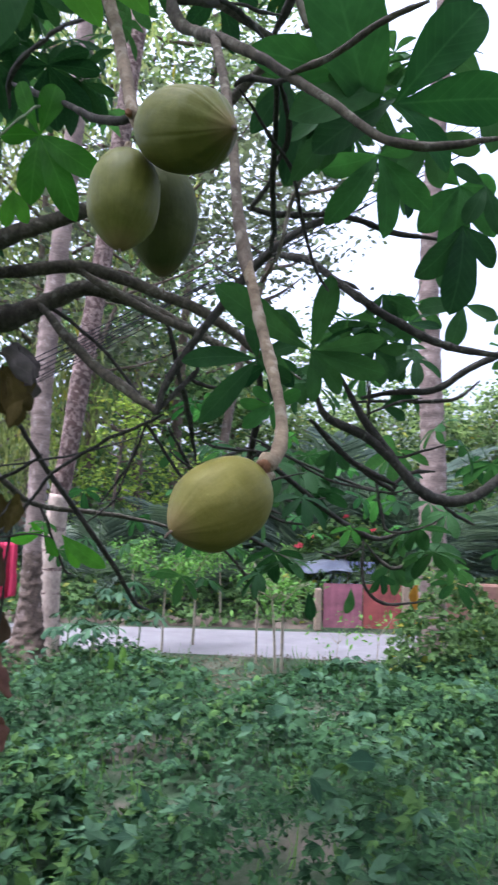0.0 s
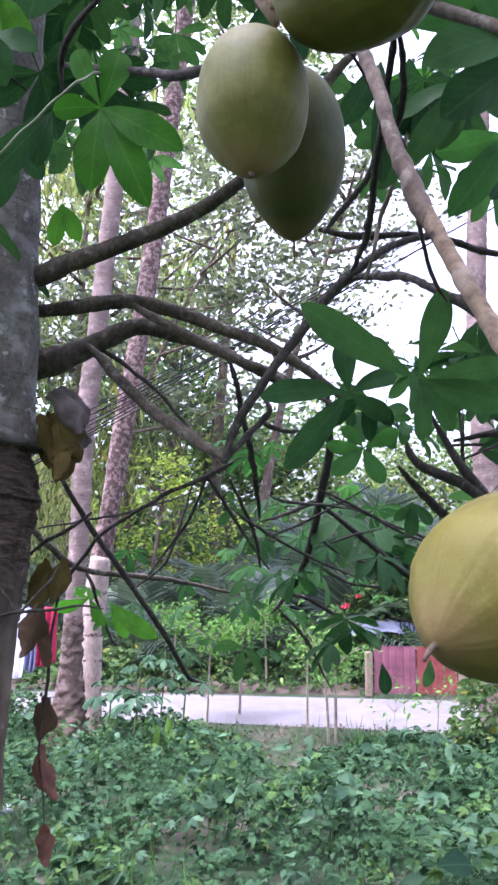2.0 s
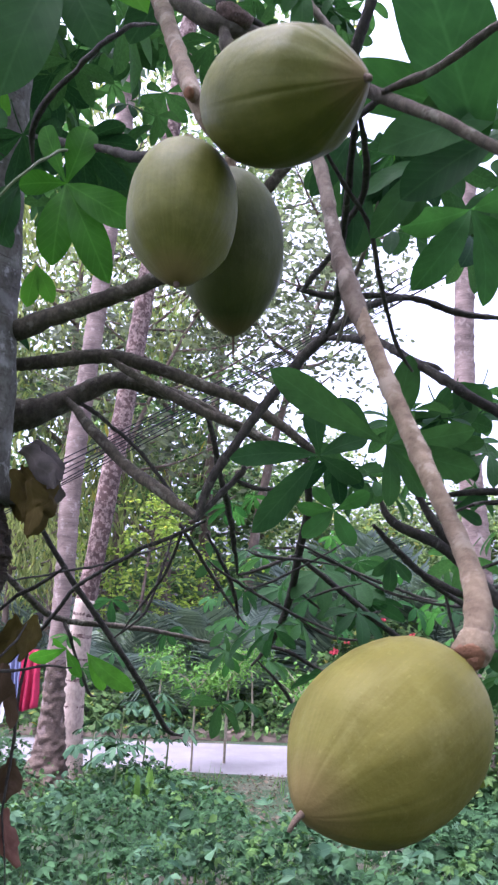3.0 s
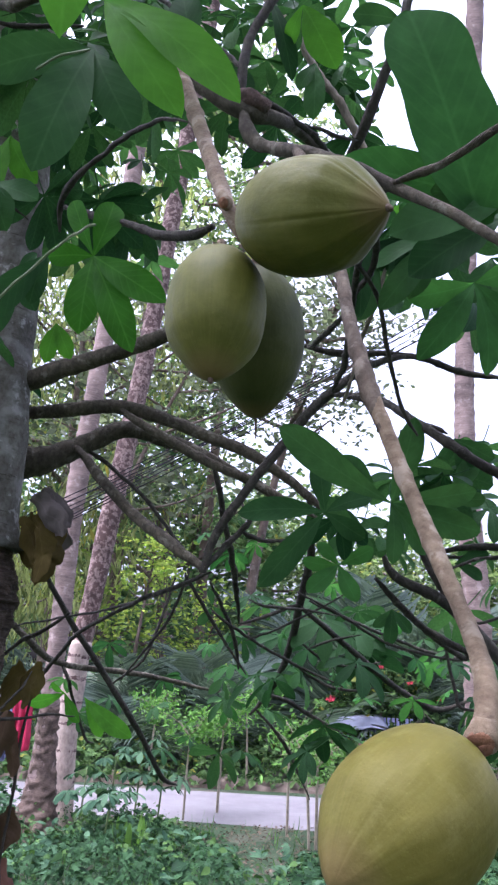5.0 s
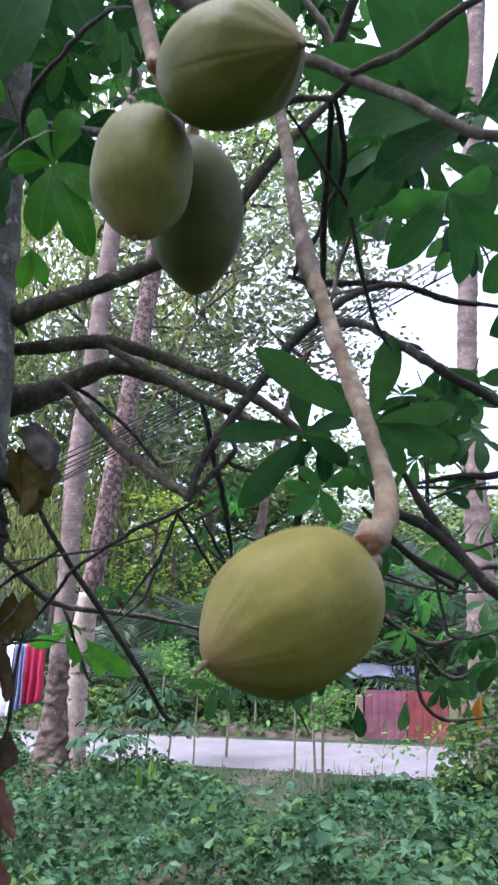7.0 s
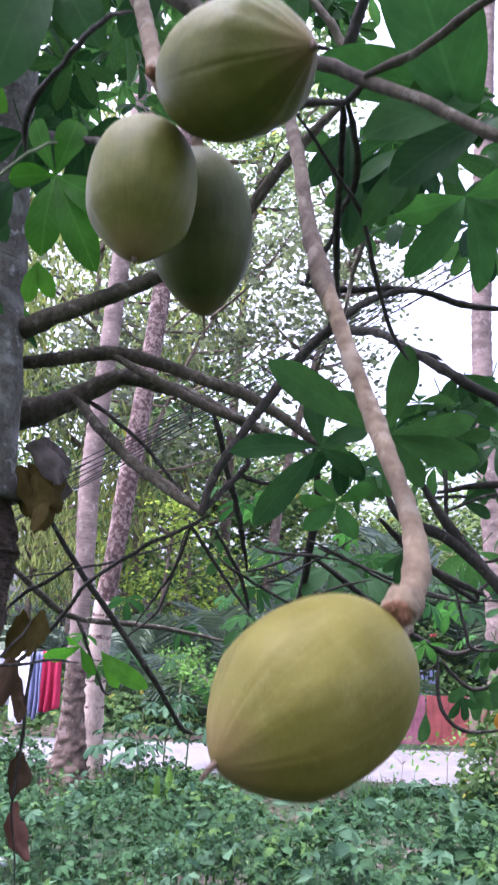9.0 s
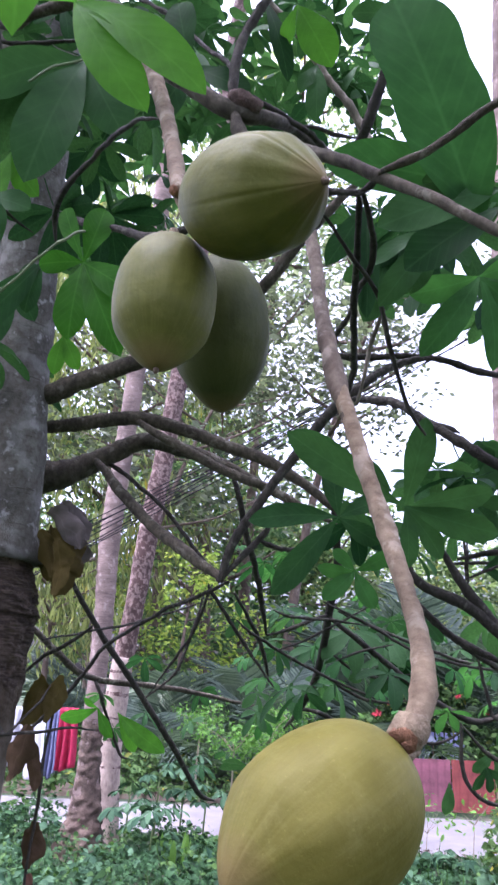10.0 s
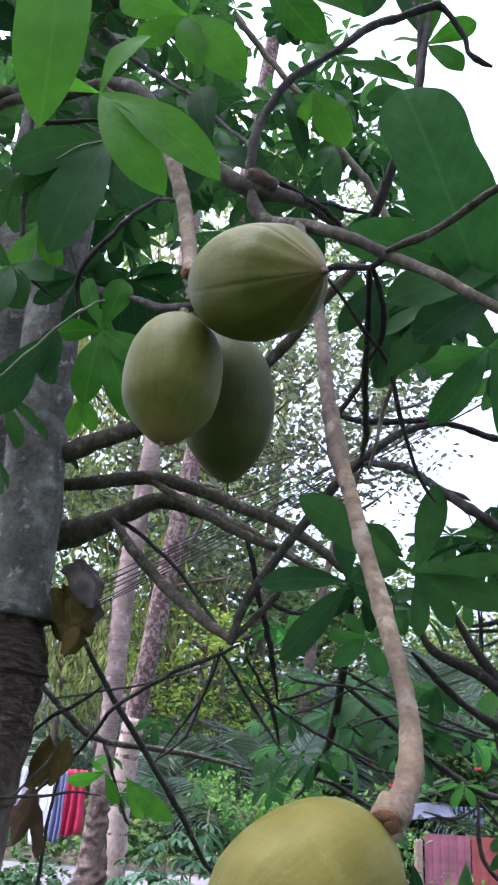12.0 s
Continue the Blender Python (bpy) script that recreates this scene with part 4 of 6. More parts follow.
dry_leaf((-0.348, 2.250, 1.143), (-0.331, 2.250, 1.039), 0.056, M_DRYRED)
dry_leaf((-0.374, 2.200, 1.783), (-0.406, 2.200, 1.661), 0.069, M_DRYY)
dry_leaf((1.241, 3.450, 1.462), (1.245, 3.450, 1.353), 0.056, M_DRYOR)
dry_leaf((-0.409, 1.300, 2.239), (-0.309, 1.300, 2.225), 0.050, M_DRYOR)
dry_leaf((-0.355, 2.020, 2.184), (-0.266, 2.020, 2.084), 0.066, M_DRYG)
dry_leaf((-0.331, 2.040, 2.105), (-0.314, 2.040, 1.976), 0.070, M_DRYO)
dry_leaf((-0.317, 2.100, 2.205), (-0.272, 2.100, 2.116), 0.054, M_DRYG)
dry_leaf((-0.373, 2.060, 2.135), (-0.333, 2.060, 2.011), 0.058, M_DRYO)
# green leaves
leaf((-0.072, 0.720, 2.649), [(0.003, 0.690, 2.299, 0.071)], M_YOUNG_LIT, face=(0.1, -0.9, 0.2))
leaf((-0.029, 0.820, 2.479), [(0.133, 0.780, 2.330, 0.050), (0.051, 0.790, 2.298, 0.049), (0.001, 0.840, 2.595, 0.036), (-0.131, 0.800, 2.489, 0.029)], M_YOUNG_LIT)
leaf((-0.133, 1.200, 2.774), [(-0.198, 1.150, 2.495, 0.094), (-0.067, 1.200, 2.604, 0.075), (-0.315, 1.200, 2.732, 0.077)], face=(0.1, -0.8, -0.35))
leaf((-0.074, 1.120, 2.338), [(-0.074, 1.100, 2.208, 0.049), (0.006, 1.080, 2.181, 0.045), (-0.047, 1.140, 2.435, 0.043), (-0.137, 1.120, 2.336, 0.034), (-0.111, 1.150, 2.454, 0.033), (0.036, 1.060, 2.235, 0.044)], M_YOUNG_LIT)
leaf((-0.238, 1.600, 2.454), [(-0.251, 1.600, 2.365, 0.035), (-0.197, 1.600, 2.378, 0.035)], M_YOUNG_LIT)
leaf((0.454, 1.040, 2.373), [(0.324, 1.000, 2.677, 0.126)], M_MID, curve=0.08, face=(0.1, -0.9, -0.2))
leaf((0.537, 1.100, 2.431), [(0.262, 1.080, 2.503, 0.075)], M_MID, curve=-0.05, face=(0.0, -0.85, -0.3))
leaf((0.519, 1.120, 2.444), [(0.382, 1.140, 2.345, 0.073), (0.655, 1.100, 2.607, 0.092)])
leaf((0.486, 1.000, 2.362), [(0.612, 0.970, 2.513, 0.086), (0.668, 0.980, 2.381, 0.079), (0.574, 1.000, 2.263, 0.057)], M_MID)
leaf((0.451, 1.250, 2.487), [(0.361, 1.240, 2.340, 0.045), (0.408, 1.250, 2.370, 0.042), (0.350, 1.280, 2.447, 0.038), (0.506, 1.250, 2.427, 0.043)])
leaf((0.268, 1.280, 3.056), [(0.403, 1.280, 3.003, 0.057), (0.222, 1.350, 3.221, 0.049)], M_YOUNG_LIT)
leaf((0.221, 1.260, 2.962), [(0.284, 1.260, 2.822, 0.065), (0.196, 1.300, 2.903, 0.032)], M_YOUNG_LIT)
leaf((0.158, 1.300, 3.019), [(0.208, 1.300, 2.826, 0.039)])
leaf((0.271, 1.500, 3.061), [(0.284, 1.500, 2.918, 0.049), (0.236, 1.500, 2.987, 0.035)])
leaf((0.466, 1.400, 3.252), [(0.574, 1.380, 3.298, 0.051), (0.535, 1.380, 3.150, 0.054), (0.388, 1.420, 3.283, 0.037), (0.424, 1.400, 3.186, 0.034), (0.489, 1.400, 3.412, 0.052)], M_YOUNG_LIT)
leaf((0.442, 1.400, 3.089), [(0.336, 1.400, 3.107, 0.046), (0.510, 1.400, 3.095, 0.029)])
leaf((-0.013, 1.150, 3.020), [(0.108, 1.120, 2.841, 0.077), (-0.000, 1.120, 2.869, 0.058), (-0.091, 1.150, 2.931, 0.051), (-0.167, 1.200, 3.124, 0.066), (0.058, 1.200, 3.239, 0.079)], M_YOUNG_LIT)
leaf((0.126, 1.100, 3.055), [(0.301, 1.100, 2.966, 0.084), (0.221, 1.100, 2.879, 0.066), (0.038, 1.100, 3.025, 0.040), (0.168, 1.100, 3.237, 0.080)], M_YOUNG_LIT)
leaf((-0.474, 1.500, 3.391), [(-0.632, 1.500, 3.467, 0.075), (-0.396, 1.500, 3.261, 0.065), (-0.567, 1.500, 3.508, 0.064)])
leaf((0.401, 1.500, 3.644), [(0.467, 1.500, 3.379, 0.074), (0.332, 1.500, 3.462, 0.069), (0.554, 1.500, 3.564, 0.070)])
leaf((0.462, 1.800, 2.194), [(0.234, 1.750, 2.288, 0.066), (0.384, 1.800, 2.269, 0.047)])
leaf((0.338, 1.700, 2.111), [(0.156, 1.680, 2.112, 0.052), (0.190, 1.650, 1.962, 0.058), (0.321, 1.700, 2.224, 0.049), (0.431, 1.700, 2.156, 0.044), (0.420, 1.700, 2.059, 0.042)])
leaf((0.382, 1.800, 2.018), [(0.320, 1.780, 1.948, 0.041), (0.413, 1.780, 1.936, 0.039), (0.338, 1.800, 2.065, 0.028), (0.457, 1.800, 2.059, 0.037), (0.302, 1.800, 2.020, 0.034)], M_MID)
leaf((0.453, 1.600, 2.115), [(0.221, 1.560, 2.234, 0.062), (0.479, 1.530, 2.271, 0.059), (0.616, 1.580, 2.151, 0.050), (0.623, 1.580, 2.071, 0.061), (0.464, 1.620, 2.000, 0.040), (0.533, 1.640, 2.027, 0.043)], curve=0.04)
leaf((0.364, 1.720, 2.107), [(0.273, 1.720, 2.045, 0.047), (0.432, 1.720, 2.054, 0.037), (0.389, 1.740, 2.021, 0.039)], curve=0.05)
leaf((0.737, 2.100, 2.417), [(0.777, 2.100, 2.313, 0.048), (0.844, 2.100, 2.367, 0.051), (0.689, 2.100, 2.342, 0.038)])
leaf((0.531, 1.300, 2.436), [(0.443, 1.280, 2.270, 0.053), (0.421, 1.320, 2.402, 0.049), (0.558, 1.300, 2.268, 0.053), (0.626, 1.300, 2.320, 0.052), (0.608, 1.300, 2.467, 0.044)], M_MID)
leaf((0.470, 1.600, 2.707), [(0.397, 1.600, 2.618, 0.049), (0.458, 1.600, 2.582, 0.054), (0.544, 1.600, 2.629, 0.046), (0.521, 1.600, 2.768, 0.034)])
leaf((-0.533, 3.700, 1.658), [(-0.692, 3.700, 1.603, 0.067), (-0.444, 3.650, 1.547, 0.065), (-0.599, 3.700, 1.695, 0.033)], M_YOUNG_LIT)
leaf((-0.444, 3.700, 1.643), [(-0.229, 3.600, 1.474, 0.081), (-0.341, 3.700, 1.495, 0.069)], M_YOUNG_LIT)
leaf((0.758, 3.600, 1.409), [(0.780, 3.600, 1.276, 0.058)])
leaf((0.967, 3.600, 1.431), [(0.955, 3.600, 1.307, 0.054)])
leaf((1.155, 3.600, 1.550), [(1.268, 3.600, 1.444, 0.067), (1.072, 3.600, 1.466, 0.051), (1.184, 3.600, 1.401, 0.065)])
leaf((0.789, 2.300, 2.109), [(0.891, 2.300, 2.139, 0.046), (0.869, 2.300, 2.073, 0.038)])
leaf((0.719, 2.800, 2.016), [(0.709, 2.800, 1.893, 0.050), (0.777, 2.800, 1.934, 0.043), (0.660, 2.800, 1.947, 0.039)])
leaf((0.101, 3.000, 2.009), [(0.059, 3.000, 1.936, 0.036), (0.156, 3.000, 1.971, 0.029), (0.087, 3.000, 2.070, 0.027)])
leaf((-0.237, 1.300, 2.403), [(-0.266, 1.280, 2.258, 0.054), (-0.200, 1.300, 2.332, 0.034), (-0.204, 1.300, 2.437, 0.020)])
leaf((-0.320, 1.400, 2.746), [(-0.336, 1.400, 2.558, 0.073), (-0.262, 1.400, 2.637, 0.053)], M_YOUNG_LIT)
leaf((0.029, 1.300, 2.856), [(0.132, 1.280, 2.771, 0.058), (-0.027, 1.300, 2.714, 0.061), (0.002, 1.300, 3.013, 0.065)])
leaf((0.499, 1.050, 2.423), [(0.329, 1.020, 2.329, 0.066), (0.390, 1.060, 2.426, 0.047)])
leaf((0.662, 1.400, 2.539), [(0.587, 1.400, 2.435, 0.053), (0.699, 1.400, 2.429, 0.051), (0.771, 1.400, 2.509, 0.049), (0.615, 1.400, 2.599, 0.054)])
leaf((0.770, 1.500, 2.389), [(0.669, 1.500, 2.254, 0.072), (0.745, 1.500, 2.182, 0.086), (0.847, 1.500, 2.303, 0.050)])
leaf((0.745, 1.300, 2.597), [(0.630, 1.300, 2.696, 0.065), (0.647, 1.280, 2.531, 0.052), (0.744, 1.300, 2.455, 0.061), (0.836, 1.300, 2.520, 0.051)])
leaf((0.426, 1.600, 2.644), [(0.376, 1.600, 2.502, 0.065), (0.333, 1.600, 2.610, 0.043), (0.478, 1.600, 2.704, 0.034)])
leaf((0.900, 1.700, 2.582), [(0.813, 1.700, 2.621, 0.041), (0.856, 1.700, 2.475, 0.050), (0.928, 1.700, 2.450, 0.058)])
leaf((0.718, 2.100, 2.247), [(0.633, 2.100, 2.324, 0.049), (0.681, 2.100, 2.364, 0.049), (0.787, 2.100, 2.370, 0.055), (0.815, 2.100, 2.259, 0.042), (0.744, 2.100, 2.141, 0.047), (0.648, 2.100, 2.164, 0.047)], curve=0.05)
leaf((0.472, 2.100, 2.161), [(0.372, 2.100, 2.228, 0.052), (0.402, 2.100, 2.073, 0.048), (0.513, 2.100, 2.073, 0.042), (0.550, 2.100, 2.180, 0.035)], curve=0.05)
leaf((0.373, 1.500, 2.711), [(0.349, 1.500, 2.474, 0.049), (0.394, 1.500, 2.461, 0.047), (0.306, 1.500, 2.564, 0.050)])
leaf((0.488, 1.800, 2.917), [(0.559, 1.800, 2.905, 0.031), (0.530, 1.800, 2.847, 0.035), (0.445, 1.800, 2.858, 0.031)], M_YOUNG_LIT)
leaf((0.500, 1.600, 2.717), [(0.437, 1.600, 2.616, 0.051), (0.498, 1.600, 2.566, 0.065), (0.572, 1.600, 2.624, 0.051)])
leaf((0.638, 1.500, 2.609), [(0.589, 1.500, 2.504, 0.050), (0.656, 1.500, 2.483, 0.055), (0.718, 1.500, 2.588, 0.036)])
leaf((1.068, 3.400, 1.512), [(1.008, 3.400, 1.428, 0.044), (1.077, 3.400, 1.419, 0.040), (1.127, 3.400, 1.464, 0.033)])
leaf((0.949, 2.000, 2.366), [(0.817, 2.000, 2.343, 0.058), (1.049, 2.000, 2.321, 0.047), (0.916, 2.000, 2.232, 0.059), (0.866, 2.000, 2.463, 0.055)])
leaf((0.852, 1.750, 2.602), [(0.734, 1.750, 2.481, 0.077), (0.830, 1.750, 2.389, 0.080), (0.931, 1.750, 2.463, 0.074), (0.770, 1.750, 2.665, 0.060), (0.949, 1.750, 2.608, 0.067)], M_MID)
leaf_zone((0.41, 0.77, 1.70, 2.60, 2.91), (0.54, 1.05, 2.40, 2.98, 3.43), 6, 0.11, 0.16)
leaf_zone((0.52, 0.85, 2.00, 2.09, 2.37), (0.68, 1.16, 2.80, 2.22, 2.63), 9, 0.12, 0.17)
leaf_zone((0.15, 0.68, 3.00, 1.49, 2.08), (0.16, 0.91, 4.20, 1.37, 2.21), 26, 0.12, 0.18)
leaf_zone((-0.50, -0.05, 1.80, 2.81, 3.54), (-1.04, -0.21, 3.20, 3.69, 5.04), 26, 0.12, 0.17)
leaf_zone((-0.11, 0.43, 1.80, 3.09, 3.63), (-0.31, 0.67, 3.20, 4.20, 5.21), 22, 0.12, 0.17)
leaf_zone((0.89, 1.33, 2.60, 1.44, 2.10), (1.30, 2.00, 4.20, 1.27, 2.33), 16, 0.12, 0.18)
leaf_zone((0.87, 1.54, 1.50, 1.65, 2.57), (1.92, 3.66, 4.00, 1.55, 3.93), 26, 0.13, 0.18)
leaf_zone((-0.91, -0.07, 2.60, 3.22, 4.52), (-1.51, -0.19, 4.00, 4.04, 6.09), 16, 0.14, 0.20)
leaf_zone((-1.18, 0.82, 1.20, 3.21, 4.68), (-3.89, 2.00, 3.20, 5.98, 10.27), 26, 0.13, 0.18)
leaf_zone((-0.82, -0.36, 1.80, 2.06, 2.94), (-1.76, -0.84, 3.40, 2.34, 4.06), 10, 0.13, 0.18)
leaf_zone((0.39, 0.81, 2.10, 2.13, 2.35), (0.44, 1.01, 2.80, 2.26, 2.56), 8, 0.12, 0.16)
leaf_zone((0.66, 1.17, 3.00, 1.66, 2.09), (0.84, 1.53, 4.00, 1.62, 2.19), 7, 0.10, 0.14)
leaf_zone((0.18, 0.55, 1.90, 3.31, 3.60), (0.16, 0.77, 3.00, 4.29, 4.76), 13, 0.10, 0.14)
leaf_zone((0.39, 0.64, 2.20, 2.86, 3.24), (0.48, 0.85, 3.20, 3.40, 3.97), 5, 0.09, 0.12)
leaf_zone((-1.27, -0.04, 2.40, 3.68, 4.69), (-1.93, -0.15, 3.40, 4.53, 5.98), 26, 0.12, 0.17)
leaf_zone((0.34, 0.58, 1.90, 2.82, 3.29), (0.41, 0.78, 2.80, 3.39, 4.11), 10, 0.10, 0.14)
leaf_zone((-1.07, -0.18, 2.50, 3.04, 3.79), (-1.57, -0.33, 3.40, 3.52, 4.56), 12, 0.11, 0.15)
leaf_zone((-0.57, -0.02, 1.40, 2.75, 3.48), (-0.98, -0.14, 2.00, 3.25, 4.35), 26, 0.11, 0.15)
leaf_zone((0.41, 0.76, 1.50, 2.46, 2.78), (0.52, 1.05, 2.20, 2.82, 3.30), 7, 0.11, 0.15)
leaf_zone((-0.02, 0.65, 3.20, 1.61, 2.31), (-0.11, 0.92, 4.80, 1.52, 2.59), 14, 0.07, 0.13, BRIGHT)
leaf_zone((0.49, 0.99, 3.00, 1.68, 2.13), (0.68, 1.46, 4.60, 1.62, 2.33), 10, 0.09, 0.14, BRIGHT)
leaf_zone((-0.53, 0.24, 3.60, 1.43, 1.88), (-0.84, 0.29, 5.20, 1.27, 1.92), 9, 0.09, 0.14)
leaf_zone((-0.60, 0.24, 1.70, 3.02, 3.77), (-1.08, 0.26, 2.60, 3.75, 4.93), 22, 0.08, 0.13)
leaf_zone((-0.08, 0.40, 2.20, 3.55, 4.42), (-0.22, 0.49, 3.20, 4.42, 5.72), 16, 0.09, 0.13)
leaf_zone((-0.23, 0.28, 2.00, 3.58, 4.16), (-0.47, 0.31, 3.00, 4.56, 5.46), 16, 0.09, 0.13)
leaf_zone((0.29, 0.57, 2.20, 3.59, 4.25), (0.33, 0.75, 3.20, 4.47, 5.47), 7, 0.08, 0.12)
leaf((-0.160, 1.200, 2.385), [(-0.240, 1.180, 2.240, 0.048), (-0.185, 1.200, 2.300, 0.035)])
leaf((-0.243, 1.150, 2.467), [(-0.246, 1.120, 2.355, 0.059), (-0.207, 1.150, 2.390, 0.053), (-0.175, 1.150, 2.438, 0.046), (-0.306, 1.150, 2.507, 0.055)])
leaf((-0.528, 1.900, 1.782), [(-0.495, 1.900, 1.773, 0.027), (-0.560, 1.900, 1.764, 0.024)], M_YOUNG_LIT)


def upper_crown():
    """Unseen rest of the crown, added overhead as shade; too dense to tell leaf from leaf."""
    rng = random.Random(4)
    v, f, u = [], [], []
    while len(f) < 1500 * 6 * 6:
        a, k = rng.uniform(0, 6.283), math.sqrt(rng.random())
        x, y = -0.4 + 3.3 * k * math.cos(a), 0.4 + 3.6 * k * math.sin(a)
        if y > 1.4 and x > -0.2:
            continue
        # lower towards -y, behind the camera, to hold sky light off the front
        at = Vector((x, y, rng.uniform(4.3, 6.0) - 0.5 * k - max(0.0, -0.2 - y) * 0.6))
        q = Euler((radians(rng.uniform(-35, 35)), radians(rng.uniform(5, 50)), rng.uniform(0, 6.283))).to_matrix()
        for i in range(6):
            w = radians(-110 + 44 * i)
            s = rng.uniform(0.13, 0.2)
            tip = at + q @ Vector((math.cos(w) * s, math.sin(w) * s, -0.3 * s))
            blade(v, f, u, at, tip, s * 0.36, q @ Vector((0, 0, 1)), LANCE, 0.2, 0.12)
    ob = part("crown", mesh_of("crown", v, f, M_LEAF, True, u), tree, "dense unseen upper crown of green leaves, added to shade the tree below")
    ob["kind"] = "stuff"


upper_crown()
for pts in ([(-0.53, 2.15, 4.25, 0.07), (-0.6, 2.0, 4.9, 0.05), (-0.5, 1.6, 5.4, 0.02)], [(-0.53, 2.15, 4.2, 0.05), (0.2, 1.7, 4.7, 0.035), (0.9, 1.3, 5.1, 0.015)],
            [(-0.53, 2.15, 4.2, 0.05), (-1.2, 1.4, 4.7, 0.035), (-1.9, 0.6, 5.1, 0.015)], [(-0.53, 2.15, 4.2, 0.05), (-0.2, 0.9, 4.7, 0.03), (0.1, -0.3, 5.0, 0.015)]):
    limb("branch", pts)


# ---- fruits ----
def fruit(stem, tip, dia, mat, label, lobes=5, ridge=0.035, spin=0.0, stub=0.012, pointed=0.25, bend=0.0, thin=1.0, seam_on=0.0):
    """A capsule: blunt at the stalk, drawn out to a point, with shallow seams along it."""
    stem, tip = Vector(stem), Vector(tip)
    ax = tip - stem
    length = ax.length
    q = ax.to_track_quat("Z", "Y").to_matrix()
    rows, segs = 48, 180
    # one seam is deeper than the rest
    deep = Vector((-0.15, -0.98, -0.1))
    v, f, uv = [], [], []
    for i in range(rows + 1):
        u = i / rows
        u = 0.5 - 0.5 * math.cos(math.pi * u)
        prof = (max(0.0, 1 - abs(2 * u - 0.92) ** 2.3 / (0.92 ** 2.3 if u < 0.46 else 1.08 ** 2.3))) ** 0.58
        nose = max(0.0, (u - 0.72) / 0.28)
        prof = prof * (1 - pointed * nose ** 1.2) + (0.02 * nose if stub else 0.0)
        for k in range(segs):
            w = 2 * math.pi * k / segs
            seam = abs(math.sin(lobes * 0.5 * (w + spin)))
            crease = math.exp(-((seam / 0.06) ** 2)) * (0.12 + 0.88 * max(0.0, (q @ Vector((math.cos(w), math.sin(w), 0))).dot(deep)) ** 2)
            rib = math.exp(-(((seam - 0.32) / 0.16) ** 2))
            near_tip = max(0.0, (u - 0.35) / 0.65)
            g = 1 - ridge * crease * (seam_on + 1.1 * near_tip ** 1.5) + 0.25 * ridge * rib * near_tip ** 1.5 - 0.35 * ridge * max(0.0, seam - 0.6)
            g += 0.5 * ridge * math.cos(lobes * 2 * (w + spin)) * near_tip ** 1.8 * (1 - nose ** 6)
            g *= 1 + 0.022 * noise.noise((math.cos(w) * 1.5, math.sin(w) * 1.5, u * 3 + spin)) + 0.006 * noise.noise((math.cos(w) * 6, math.sin(w) * 6, u * 12 + spin))
            r = dia * 0.5 * prof * g
            uv.append((u, k / segs))
            v.append(stem + q @ Vector((r * math.cos(w) + bend * length * math.sin(math.pi * u), r * math.sin(w), u * length)))
    for i in range(rows):
        for k in range(segs):
            a, b = i * segs + k, i * segs + (k + 1) % segs
            f.append((a, b, b + segs, a + segs))
    ob = thing("fruit", stem, label, "fruit", "fruits on the tree")
    part("skin", mesh_of("fruit", v, f, mat, True, uv), ob)
    e = ax.normalized()
    part("stem_stub", tube([(*(stem - e * 0.012), 0.0038), (*(stem - e * 0.004), 0.0046), (*(stem + e * 0.006), 0.006)], M_STALK, 0.002, 10, 0.15, 120), ob, "short woody stem end")
    if stub:
        pts = [(*(tip - e * 0.004), 0.0036 * thin), (*(tip + e * stub * 0.5), 0.0024 * thin), (*(tip + e * stub + Vector((0, 0, -0.002))), 0.0018 * thin)]
        part("tip_stub", tube(pts, M_TIP, 0.002, 8, 0.1, 200), ob, "dry brown tip")
    return ob


fruit((0.139, 0.668, 2.114), (0.2265, 0.577, 2.073), 0.082, M_FRUIT, "olive green ribbed capsule fruit with pointed end", spin=1.35, stub=0.002, thin=1.0, pointed=0.5, ridge=0.06, seam_on=0.3)
fruit((0.119, 0.690, 2.100), (0.1187, 0.664, 1.984), 0.075, M_FRUIT, "smooth olive green egg-shaped fruit hanging in a cluster", spin=0.55, stub=0.0012, thin=0.8, ridge=0.022, pointed=0.3)
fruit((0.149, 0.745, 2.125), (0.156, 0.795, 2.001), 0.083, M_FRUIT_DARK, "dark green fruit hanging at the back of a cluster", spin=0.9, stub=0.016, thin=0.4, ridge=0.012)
fruit((0.261, 0.560, 1.751), (0.1875, 0.508, 1.7055), 0.072, M_RIPE, "yellowish olive fruit hanging from a long bare stalk", spin=0.2, stub=0.007, thin=0.5, pointed=0.30, ridge=0.04)


def scar(at, facing, radius, depth):
    """The broken end of a stalk: a ragged bark rim round a sunken orange-brown face."""
    at, facing = Vector(at), Vector(facing).normalized()
    back = at - facing * depth
    rim = part("stalk_knob", tube([(*(back + Vector((0, 0, 0.5 * depth))), radius * 0.8), (*back, radius * 1.05), (*(at - facing * 0.4 * depth), radius * 1.05), (*at, radius * 0.9)], M_STALK, radius * 0.14, 22, 0.26, 0.9 / radius), tree, "knobbly bark rim at the stalk's broken end")
    part("scar_face", tube([(*(at - facing * 0.15 * depth), radius * 0.84), (*(at + facing * 0.07 * depth), radius * 0.80), (*(at + facing * 0.02 * depth), radius * 0.45), (*(at - facing * 0.04 * depth), radius * 0.15)], M_CUT, radius * 0.08, 20, 0.3, 1.1 / radius), rim, "orange-brown scar")


scar((0.2598, 0.5375, 1.7605), (-0.42, -0.72, -0.55), 0.0078, 0.010)
scar((0.1190, 0.6790, 2.1380), (-0.25, -0.80, -0.55), 0.0048, 0.008)


